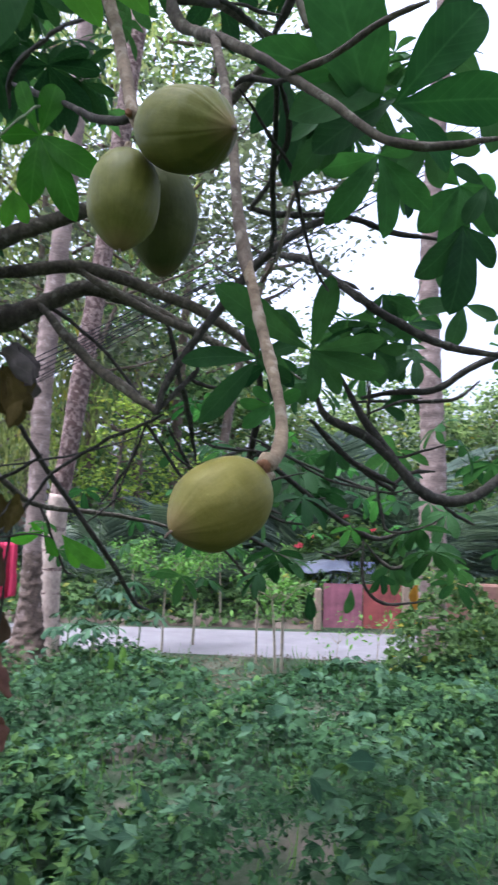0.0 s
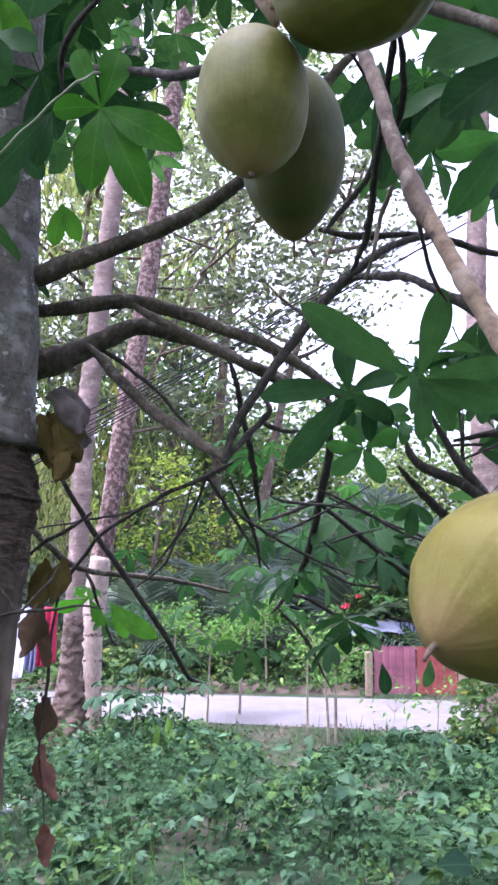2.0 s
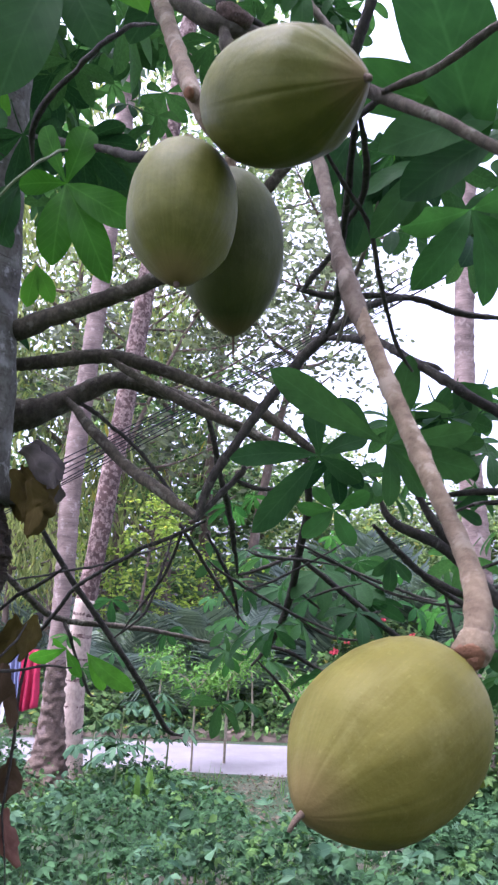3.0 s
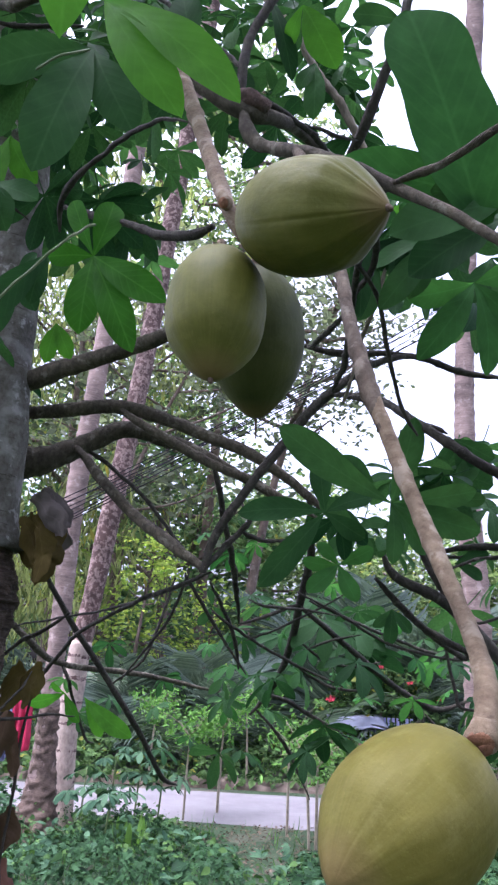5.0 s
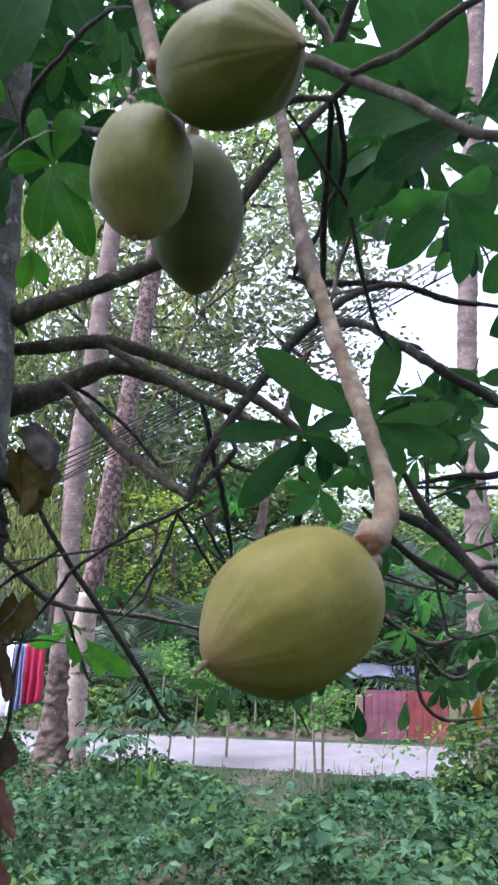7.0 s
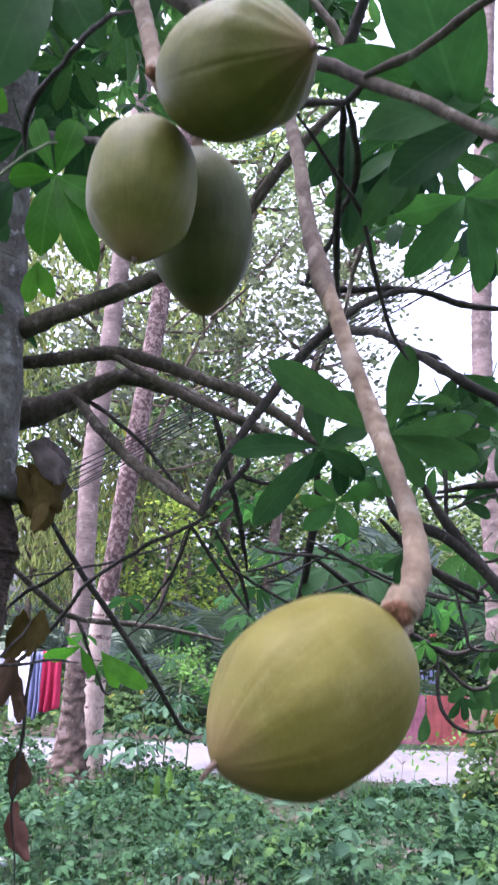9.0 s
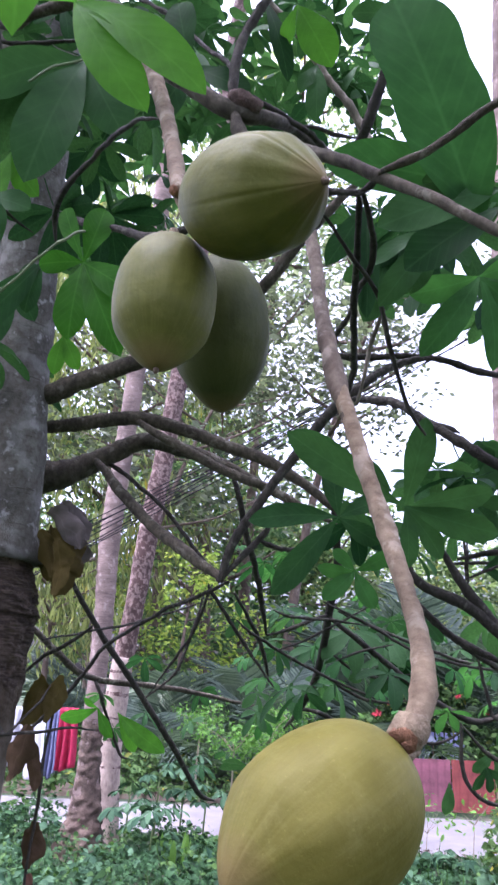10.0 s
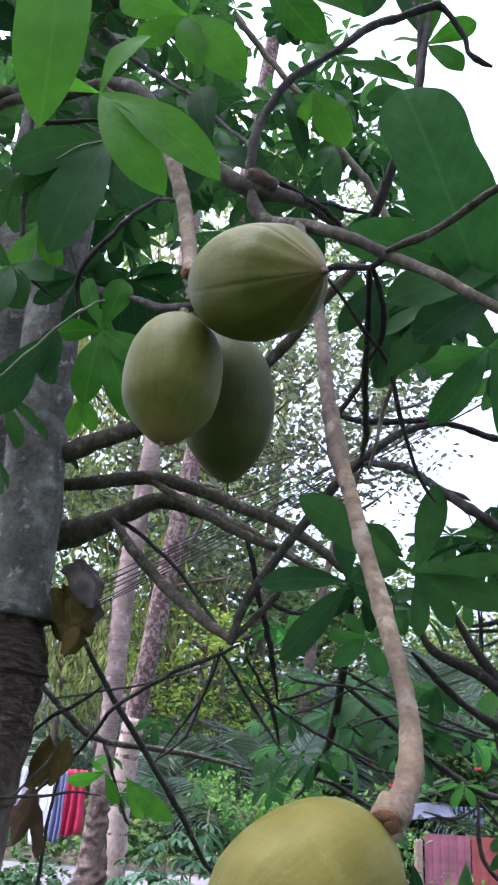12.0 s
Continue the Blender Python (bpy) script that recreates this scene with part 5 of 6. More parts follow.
# ---- palms ----
# -- palms --
PALM_A = [(-1.721, 9.200, 0.014, 0.1821), (-1.729, 9.200, 0.359, 0.1658), (-1.728, 9.200, 0.935, 0.1127), (-1.727, 9.200, 1.534, 0.1022), (-1.712, 9.200, 2.480, 0.1120), (-1.723, 9.200, 3.485, 0.1224), (-1.612, 9.200, 5.242, 0.1147), (-1.443, 9.200, 8.268, 0.1171), (-1.380, 9.200, 10.701, 0.1165)]
PALM_B = [(-1.552, 9.800, 0.147, 0.1110), (-1.601, 9.800, 0.891, 0.1203), (-1.594, 9.800, 1.531, 0.1364), (-1.539, 9.800, 2.131, 0.1250), (-1.480, 9.800, 2.545, 0.1196), (-1.399, 9.800, 3.258, 0.1293), (-1.315, 9.800, 4.002, 0.1322), (-1.235, 9.800, 4.622, 0.1271), (-1.088, 9.800, 6.014, 0.1243), (-0.891, 9.800, 8.269, 0.1237)]
PALM_C = [(3.072, 9.000, 0.704, 0.1680), (3.069, 9.000, 1.600, 0.1599), (3.075, 9.000, 2.743, 0.1521), (3.030, 9.000, 3.755, 0.1361), (3.019, 9.000, 5.202, 0.1204), (3.154, 9.000, 7.617, 0.1208), (3.295, 9.000, 9.886, 0.1198), (3.391, 9.000, 11.379, 0.1241)]
# -- end palms --


def frond_mesh(length, seed, mat, width=0.55, n=44, droop=0.5):
    """A feather leaf: arched rib with narrow leaflets, along +x from the origin."""
    rng = random.Random(seed)
    v, f, u = [], [], []

    def rib(t):
        return Vector((length * t * (1 - 0.18 * t * t), 0, length * (0.25 * t - droop * t * t)))
    for i in range(12):
        c = rib(i / 11)
        w = 0.02 * (1 - 0.8 * i / 11) * length / 3
        v += [c + Vector((0, w, 0)), c + Vector((0, -w, 0)), c + Vector((0, 0, w))]
        u += [(0.5, 0.5)] * 3
    for k in range(11):
        for j in range(3):
            a, b = 3 * k + j, 3 * k + (j + 1) % 3
            f.append((a, b, b + 3, a + 3))
    for i in range(n):
        t = 0.12 + 0.88 * i / n
        l = width * length / 3 * (0.45 + 1.3 * math.sin(math.pi * min(1, t * 0.9 + 0.08))) * rng.uniform(0.85, 1.1)
        for s in (-1, 1):
            c = rib(t)
            tip = c + Vector((0.45 * l, s * l * 0.8, -l * rng.uniform(0.35, 0.75)))
            blade(v, f, u, c, tip, 0.05 * length / 3, (0, 0, 1), LANCE, 0.3, 0.15)
    return mesh_of("frond", v, f, mat, True, u)


FRONDS = [frond_mesh(3.4, 5 + i, M_FROND, 0.6, 44, 0.62) for i in range(3)]


def palm(pts, mat, label, top, seed, rings=0.07, foot=0.0, bare=0.0):
    p = list(pts)
    a, b = np.array(p[-2]), np.array(p[-1])
    k = (top - b[2]) / (b[2] - a[2])
    p.append(tuple(b + (b - a) * k))
    if p[0][2] > -0.05:
        p.insert(0, (p[0][0], p[0][1], -0.1, p[0][3] * 1.25))
    ob = thing("palm_tree", (p[0][0], p[0][1], 0.0), label, "palm tree", "palms by the road")
    part("trunk", tube(p, mat, 0.04, 20, 0.05, 6, rings, 0.13), ob)
    if bare:
        low = [(x, y, z, r * 1.012) for x, y, z, r in spline(p, 0.1) if z < bare]
        part("trunk_foot", tube(low, M_CREAM, 0.04, 20, 0.06, 6, 0.015, 0.13), ob, "smooth cream lower trunk")
    if foot:
        x, y = p[1][0], p[1][1]
        part("foot", tube([(x - 0.03, y, -0.1, foot * 1.7), (x - 0.02, y, 0.1, foot * 1.38), (x, y, 0.35, foot), (x, y, 0.75, foot * 0.72), (x, y, 1.1, foot * 0.64), (x, y, 1.35, foot * 0.585)], M_FOOT, 0.02, 32, 0.22, 16, 0.02, 0.09), ob, "swollen brown fibrous foot")
    rng = random.Random(seed)
    for i in range(16):
        fr = part("frond", FRONDS[i % 3], ob)
        fr.matrix_basis = Matrix.LocRotScale(p[-1][:3], Euler((0, radians(rng.uniform(-55, 35)), i * 2.4 + rng.uniform(-0.2, 0.2))), None)
    return ob


palm(PALM_A, M_PALM, "pinkish grey coconut palm trunk with ring scars and swollen foot", 21.0, 1, foot=0.185)
palm(PALM_B, M_PATCHY, "pale pinkish palm trunk with dark peeling patches", 20.0, 2, 0.02, bare=2.06)
palm(PALM_C, M_PALM, "tall pale pink coconut palm trunk", 22.0, 3)


# ---- weeds and bushes ----
def weed_mesh(seed, count, area, height, size, mat, outline=HEART, upright=0.35):
    """Many leaves on a low uneven canopy."""
    rng = random.Random(seed)
    v, f, u = [], [], []
    for _ in range(count):
        x, y = area(rng)
        h = height(x, y)
        if h <= 0.02:
            continue
        z = ground_z(x, y) + h * (1 - 0.75 * rng.random() ** 2.2)
        s = size * rng.uniform(0.55, 1.35) * (1.08 + 0.8 * noise.noise((x * 0.9, y * 0.9, 17)))
        a = rng.uniform(0, 6.283)
        n = Vector((rng.gauss(0, upright), rng.gauss(-0.25, upright), 1)).normalized()
        d = Vector((math.cos(a), math.sin(a), -0.35 + rng.uniform(-0.3, 0.3)))
        d = (d - n * d.dot(n) * 0.8).normalized()
        c = Vector((x, y, z))
        kind = rng.random()
        if kind < 0.28:
            blade(v, f, u, c, c + d * s, s * rng.uniform(0.55, 0.85), n, outline, 0.2, 0.15)
        else:
            side = d.cross(n)
            for k in ((-0.9, 0, 0.9) if kind < 0.8 else (-1.3, -0.65, 0, 0.65, 1.3)):
                e = (d + side * k).normalized() * s * (0.95 - 0.12 * abs(k))
                blade(v, f, u, c, c + e - n * (0.15 * s), s * rng.uniform(0.26, 0.4), n, LEAFLET, 0.25, 0.12)
    return mesh_of("weeds", v, f, mat, True, u)


def weed_height(x, y):
    h = 0.30 + 0.50 * noise.noise((x * 0.9, y * 0.9, 0.3)) + 0.34 * noise.noise((x * 2.7, y * 2.7, 4.3))
    # a bare strip of soil on the way to the road
    bare = math.exp(-(((x - 0.65 - 0.12 * (y - 8)) / 1.2) ** 2)) * max(0.0, min(1.0, (y - 6.5) / 0.9))
    h *= 1 - 0.97 * bare
    h *= 1 - 0.6 * math.exp(-((x + 1.6) / 0.55) ** 2 - ((y - 8.0) / 1.3) ** 2)
    h *= 1 - 0.5 * max(0.0, min(1.0, (y - 7.6) / 1.0)) * max(0.0, min(1.0, x / 0.8))
    edge = max(0.0, min(1.0, (10.1 - 0.17 * x - y) / 0.6))
    return h * edge


def weed_tall(x, y):
    return weed_height(x, y) * (1.25 if noise.noise((x * 1.7, y * 1.7, 11)) > 0.05 else 0.0)


def weed_near(x, y):
    return weed_height(x, y) * (1.15 if noise.noise((x * 1.9, y * 1.9, 51)) > -0.05 else 0.0)


def herb_height(x, y):
    return weed_height(x, y) * (1.3 if noise.noise((x * 1.3, y * 1.3, 31)) > 0.12 else 0.0)


def grass_mesh(seed, count, area):
    """Thin blades that stand among the weeds."""
    rng = random.Random(seed)
    v, f, u = [], [], []
    for _ in range(count):
        x, y = area(rng)
        if noise.noise((x * 1.1, y * 1.1, 21)) < -0.1 or weed_height(x, y) < 0.03 and rng.random() < 0.6:
            continue
        b = Vector((x, y, ground_z(x, y)))
        h = rng.uniform(0.08, 0.3)
        a = rng.uniform(0, 6.283)
        blade(v, f, u, b, b + Vector((math.cos(a) * h * 0.5, math.sin(a) * h * 0.5, h)), 0.012, (math.cos(a), math.sin(a), 0.3), LANCE, 0.3, 0.25)
    return mesh_of("grass", v, f, M_GRASS, True, u)


def litter_mesh(seed, count, area):
    rng = random.Random(seed)
    v, f, u = [], [], []
    for _ in range(count):
        x, y = area(rng)
        if weed_height(x, y) > 0.16:
            continue
        a, l = rng.uniform(0, 6.283), rng.uniform(0.025, 0.065)
        c = Vector((x, y, ground_z(x, y) + rng.uniform(0.004, 0.02)))
        e = c + Vector((math.cos(a) * l, math.sin(a) * l, rng.uniform(-0.005, 0.03)))
        blade(v, f, u, c, e, l * 0.5, (rng.gauss(0, 0.3), rng.gauss(0, 0.3), 1), LANCE, 0.5, 0.2)
    return mesh_of("litter", v, f, M_LITTER, True, u)


def mound_height(x, y):
    r = ((x - 3.45) / 1.4) ** 2 + ((y - 7.1) / 1.9) ** 2
    return max(0.0, 1 - r) ** 0.6 * (0.52 + 0.3 * noise.noise((x * 1.3, y * 1.3, 7)))


def tall_height(x, y):
    r = ((x - 2.95) / 0.62) ** 2 + ((y - 8.1) / 0.7) ** 2
    return max(0.0, 1 - r) ** 0.4 * (1.35 + 0.5 * noise.noise((x * 2.2, y * 2.2, 9)))


def bank_height(x, y):
    r = ((x - 4.95) / 1.6) ** 2 + ((y - 9.7) / 1.3) ** 2
    return max(0.0, 1 - r) ** 0.5 * (0.8 + 0.4 * noise.noise((x * 1.6, y * 1.6, 2)))


def spread(x0, x1, y0, y1):
    return lambda rng: (rng.uniform(x0, x1), rng.uniform(y0, y1))


for nm, me, lab in (
        ("weeds", weed_mesh(1, 42000, spread(-4.2, 5.2, 2.6, 10.4), weed_height, 0.056, M_WEED, OVAL_WEED, 0.6), "dense green broad-leaved weeds covering the ground"),
        ("weeds", weed_mesh(2, 5200, spread(-4, 5, 2.4, 9.5), weed_tall, 0.10, M_WEED2, OVAL_WEED, 0.55), "larger bluish broad-leaved weeds covering the ground"),
        ("weeds", weed_mesh(14, 1800, spread(-2.4, 3.0, 3.0, 6.0), weed_near, 0.08, M_WEED, OVAL_WEED), "broad dark green weeds growing thickly on the ground"),
        ("herbs", weed_mesh(12, 13000, spread(-4, 5, 2.6, 9.8), herb_height, 0.05, M_HERB, LANCE, 0.8), "yellow-green feathery herbs among the weeds"),
        ("vine_mound", weed_mesh(3, 7000, spread(0.9, 4.4, 5.2, 9.2), mound_height, 0.095, M_WEED, HEART, 0.6), "mound of trailing vine leaves beside the road"),
        ("weeds", weed_mesh(13, 11000, spread(-5, 6, -3.5, 2.7), weed_height, 0.06, M_WEED), "low green weeds round the tree's foot"),
        ("leaf_litter", litter_mesh(9, 2600, spread(-1.2, 2.6, 7.2, 10.4)), "fallen brown leaves scattered on bare soil"),
        ("grass", grass_mesh(8, 5000, spread(-4, 5, 2.4, 10.0)), "thin green grass blades among the weeds"),
        ("tall_bush", weed_mesh(6, 2400, spread(2.0, 3.7, 7.2, 9.0), tall_height, 0.085, M_BUSH, LANCE, 1.0), "tall loose bush of narrow drooping leaves"),
        ("vine_bush", weed_mesh(5, 6000, spread(2.9, 6.5, 8.2, 11.0), bank_height, 0.10, M_BUSH, HEART, 0.8), "leafy vine bush hiding the road's end"),
):
    tagged(new(nm, me), lab, "weeds", kind="stuff")


def far_shrub_height(x, y):
    return (0.75 + 0.6 * noise.noise((x * 0.6, y * 0.6, 2))) * max(0.3, min(1.0, (y - 13.1) / 1.3))


tagged(new("shrubs", weed_mesh(4, 12000, spread(-9, 11, 13.3, 17.5), far_shrub_height, 0.12, M_BUSH, LANCE, 0.8)),
       "light green roadside shrubs behind the road", "shrubs", kind="stuff")


# ---- far trees ----
def crown_tree(name, at, height, spread_r, leaves, size, mat, label, seed, hanging=0.0, low=0.35, gaps=0.5, lean=None, stout=1.0):
    """Tapered trunk, limbs, and a crown of small leaves in loose sprays round the limbs' ends."""
    rng = random.Random(seed)
    x, y = at
    ob = thing(name, (x, y, 0), label, "tree", "trees behind the road")
    lean = lean or (rng.uniform(-0.4, 0.4), rng.uniform(-0.3, 0.3))
    r0 = (0.016 * height + 0.04) * stout
    tp = [(x + lean[0] * k * k, y + lean[1] * k * k, -0.1 + height * 0.85 * k, r0 * (1 - 0.8 * k)) for k in (0, 0.25, 0.5, 0.75, 1.0)]
    part("trunk", tube(tp, M_FARBARK, 0.3, 10, 0.1, 3), ob)
    ends = []
    for i in range(16):
        k = low + (1 - low) * (i + rng.random()) / 16
        a = i * 2.4 + rng.uniform(-0.4, 0.4)
        out = spread_r * (0.55 + 0.45 * math.sin(math.pi * min(1, (k - low) / (1 - low) * 0.8 + 0.15))) * rng.uniform(0.6, 1.1)
        s = Vector((x + lean[0] * k * k, y + lean[1] * k * k, height * 0.85 * k))
        e = s + Vector((math.cos(a) * out, math.sin(a) * out, out * rng.uniform(0.15, 0.7)))
        m = (s + e) / 2 + Vector((0, 0, -0.08 * out))
        part("limb", tube([(*s, r0 * 0.4), (*m, r0 * 0.25), (*e, r0 * 0.08)], M_FARBARK, 0.25, 6, 0.1, 3), ob)
        for _ in range(5):
            ends.append((s.lerp(e, rng.uniform(0.35, 1.05)) + Vector((rng.gauss(0, 0.3), rng.gauss(0, 0.3), rng.gauss(0, 0.35))), spread_r * rng.uniform(0.14, 0.34)))
    v, f, u = [], [], []
    sprays = []
    for _ in range(max(20, leaves // 14)):
        c, r = ends[int(rng.random() * len(ends))]
        sprays.append(c + Vector((rng.gauss(0, r * gaps), rng.gauss(0, r * gaps), rng.gauss(0, r * gaps * 0.8))))
    for _ in range(leaves):
        k = 1.25 * size
        p = sprays[int(rng.random() * len(sprays))] + Vector((rng.gauss(0, k), rng.gauss(0, k), rng.gauss(0, 0.6 * k)))
        if hanging:
            p.z -= abs(rng.gauss(0, hanging))
        s = size * rng.uniform(0.6, 1.4)
        a = rng.uniform(0, 6.283)
        d = Vector((math.cos(a) * (1 - 0.6 * bool(hanging)), math.sin(a) * (1 - 0.6 * bool(hanging)), -0.9 if hanging else rng.uniform(-0.9, 0.3))).normalized()
        n = Vector((rng.gauss(0, 1), rng.gauss(0, 1), rng.gauss(0.4, 0.8))).normalized()
        side = d.cross(n)
        side = side.normalized() * (s * (0.10 if hanging else 0.24))
        i = len(v)
        v += [p, p + d * (s * 0.45) + side, p + d * s, p + d * (s * 0.45) - side]
        u += [(0, 0.5), (0.45, 0.95), (1, 0.5), (0.45, 0.05)]
        f.append((i, i + 1, i + 2, i + 3))
    part("crown", mesh_of("crown", v, f, mat, False, u), ob)
    return ob


crown_tree("tree", (-3.2, 17.5), 13.0, 3.6, 4300, 0.23, M_AIRY, "tall airy leaning tree with small dark leaves against the sky", 11, 0, 0.45, 0.8, (3.45, 0.0), 0.4)
crown_tree("tree", (-4.0, 19.0), 18.0, 4.0, 6500, 0.34, M_OLIVE, "tall tree with drooping narrow olive leaves", 12, 0.9, 0.25, 0.5, None, 0.45)
crown_tree("tree", (-4.22, 15.9), 5.2, 1.2, 1700, 0.24, M_OLIVE, "slender tree with drooping yellowish leaves behind the road", 33, 0.5, 0.62, 0.5, (0.0, 0.0), 0.8)
crown_tree("tree", (-7.5, 20.0), 18.0, 4.6, 8500, 0.3, M_OLIVE, "tall tree with drooping yellowish leaves", 13, 0.8, 0.2, 0.5, None, 0.45)
crown_tree("tree", (-1.6, 23.0), 12.0, 3.8, 3200, 0.22, M_DEEP, "leafy dark green tree behind the road", 14, 0, 0.15)
crown_tree("tree", (-5.5, 27.0), 17.0, 5.0, 3900, 0.26, M_FAR, "leafy dark green tree behind the road", 15, 0, 0.15)
crown_tree("tree", (1.6, 30.0), 9.0, 4.2, 14000, 0.24, M_FAR, "lower leafy green tree behind the road", 16, 0, 0.15, 0.7)
crown_tree("tree", (7.0, 31.0), 7.5, 4.2, 13000, 0.24, M_FAR, "lower leafy green tree behind the road", 17, 0, 0.15, 0.7)
crown_tree("tree", (12.5, 30.0), 8.0, 4.4, 13000, 0.26, M_FAR, "lower leafy green tree behind the road", 18, 0, 0.15)
crown_tree("tree", (-3.4, 25.0), 23.0, 5.4, 4200, 0.28, M_FAR, "very tall airy green tree behind the road", 20, 0, 0.4, 0.6, None, 0.6)
crown_tree("tree", (-10.0, 23.0), 22.0, 5.4, 9000, 0.3, M_FAR, "very tall dark green tree behind the road", 21, 0, 0.3, 0.6, None, 0.6)
crown_tree("tree", (-10.5, 20.0), 14.0, 5.0, 8000, 0.26, M_FAR, "leafy dark green tree behind the road", 19, 0, 0.15)
crown_tree("tree", (-6.5, 30.0), 12.0, 4.6, 5000, 0.36, M_DEEP, "dense deep green tree far behind the road", 25, 0, 0.15, 0.6)
crown_tree("tree", (-1.2, 28.0), 9.5, 3.8, 4600, 0.34, M_DEEP, "dense deep green tree far behind the road", 26, 0, 0.15, 0.6)
for x, y, tall, wide, count, seed in ((-1.75, 17.0, 5.0, 0.5, 620, 22), (-2.45, 18.2, 3.6, 0.42, 420, 28), (-1.25, 18.4, 3.3, 0.4, 380, 29), (-0.3, 17.4, 4.0, 0.4, 420, 23), (-3.6, 18.0, 4.6, 0.5, 520, 30)):
    crown_tree("tree", (x, y), tall, wide, count, 0.13, M_SUNNY, "small yellow-green tree coloured as if sunlit behind the road", seed, 0, 0.72, 0.45, None, 0.6)
crown_tree("tree", (-0.6, 24.0), 28.0, 3.6, 6500, 0.26, M_FAR, "very tall tree with thin olive foliage against the sky", 27, 0, 0.66, 0.7, (1.6, 0.0), 0.45)
crown_tree("tree", (0.6, 20.0), 16.0, 2.7, 3600, 0.22, M_AIRY, "tall airy tree with thin foliage against the sky", 24, 0, 0.55, 0.9, (3.0, 0.0), 0.6)


def palm_bush(at, n, length, seed, label):
    rng = random.Random(seed)
    ob = thing("palm_bush", (*at, 0), label, "palm", "stemless palms behind the road")
    for i in range(n):
        fr = part("frond", FRONDS[i % 3], ob)
        k = length / 3.4 * rng.uniform(0.8, 1.15)
        fr.matrix_basis = Matrix.LocRotScale((at[0], at[1], 0.2), Euler((rng.uniform(-0.8, 0.8), radians(rng.uniform(-86, -30)), i * 2.4 + rng.uniform(-0.4, 0.4))), (k, k, k))


for i, (x, y, l) in enumerate(((-1.6, 15.6, 2.2), (0.4, 16.6, 2.6), (2.4, 16.2, 2.6), (4.4, 16.0, 2.4), (-3.4, 17.2, 3.0), (1.5, 18.6, 3.0), (6.6, 17.0, 3.0), (3.4, 18.6, 3.2), (4.4, 17.0, 4.4), (5.9, 16.4, 4.0), (2.6, 17.2, 3.8), (0.2, 15.4, 2.3), (-0.8, 16.0, 2.1))):
    palm_bush((x, y), 10, l, 30 + i, "dark grey-green stemless palm with drooping fronds")


# ---- flowering bush ----
bush = thing("flowering_bush", (3.3, 15.6, 0.0), "green bush dotted with small red flowers", "bush")


def bush_height(x, y):
    r = ((x - 3.3) / 1.5) ** 2 + ((y - 15.6) / 0.9) ** 2
    return max(0.0, 1 - r) ** 0.4 * (2.0 + 0.35 * noise.noise((x * 2, y * 2, 6)))


tagged(part("foliage", weed_mesh(31, 2600, spread(1.8, 4.8, 14.7, 16.5), bush_height, 0.12, M_BUSH, LANCE, 0.9), bush), kind="stuff")
part("stem", tube([(3.3, 15.6, -0.05, 0.04), (3.25, 15.6, 0.6, 0.03), (3.35, 15.6, 1.3, 0.015)], M_FARBARK, 0.1, 8), bush)
frng = random.Random(12)
for _ in range(8):
    x, y = frng.uniform(2.2, 4.4), frng.uniform(14.9, 15.4)
    c = Vector((x, y, max(0.9, bush_height(x, y + 0.3) * frng.uniform(0.85, 1.02))))
    v, f, u = [], [], []
    for k in range(9):
        a = k * 2.4
        d = Vector((math.cos(a), math.sin(a) - 0.4, frng.uniform(-0.3, 0.9))).normalized() * 0.07
        blade(v, f, u, c, c + d, 0.06, (0, -1, 0.6), HEART, 0.3, 0.1)
    part("flower", mesh_of("flower", v, f, M_FLOWER, True, u), bush, "small red flower head")

# ---- red gate, fence and wall beyond the road ----
def ribbed_sheet(w, h, mat, name="sheet"):
    v, f = [], []
    n = int(w / 0.02)
    for k, off in enumerate((0.0, 0.006)):
        for i in range(n + 1):
            d = 0.006 * (1 if (i // 2) % 3 == 0 else 0) + off
            v += [(w * i / n, d, 0), (w * i / n, d, h)]
    m = 2 * (n + 1)
    for i in range(n):
        a = 2 * i
        f += [(a, a + 2, a + 3, a + 1), (m + a, m + a + 1, m + a + 3, m + a + 2), (a + 1, a + 3, m + a + 3, m + a + 1), (a, m + a, m + a + 2, a + 2)]
    return mesh_of(name, v, f, mat, False)


gate = thing("metal_gate", (2.45, 13.1, 0.0), "low red painted sheet metal gate, one leaf faded pink", "gate")
for nm, x, w, mat, lab in (("gate_leaf", 2.45, 0.68, M_PINK, "faded pinkish red sheet"), ("gate_leaf", 3.15, 0.66, M_RED, "red sheet")):
    ob = part(nm, ribbed_sheet(w, 0.75, mat), gate, lab)
    ob.matrix_basis = Matrix.Translation((x, 13.1, 0.03))
for x, h in ((2.36, 0.72), (3.9, 0.80)):
    ob = part("gate_post", box_mesh("post", (0.12, 0.12, h), M_POST, 0.02), gate)
    ob.matrix_basis = Matrix.Translation((x, 13.12, h / 2 - 0.03))

rail = thing("slat_fence", (2.6, 14.6, 0.0), "pale lavender blue slatted fence behind the gate", "fence")
slat = box_mesh("slat", (0.055, 0.02, 1.12), M_LAV, 0.005)
for i in range(11):
    ob = part("slat", slat, rail)
    ob.matrix_basis = Matrix.Translation((2.92 + 0.085 * i, 15.0, 0.53))
for z in (0.3, 0.87):
    ob = part("rail", box_mesh("rail", (1.0, 0.03, 0.05), M_LAV, 0.005), rail)
    ob.matrix_basis = Matrix.Translation((3.345, 15.03, z))

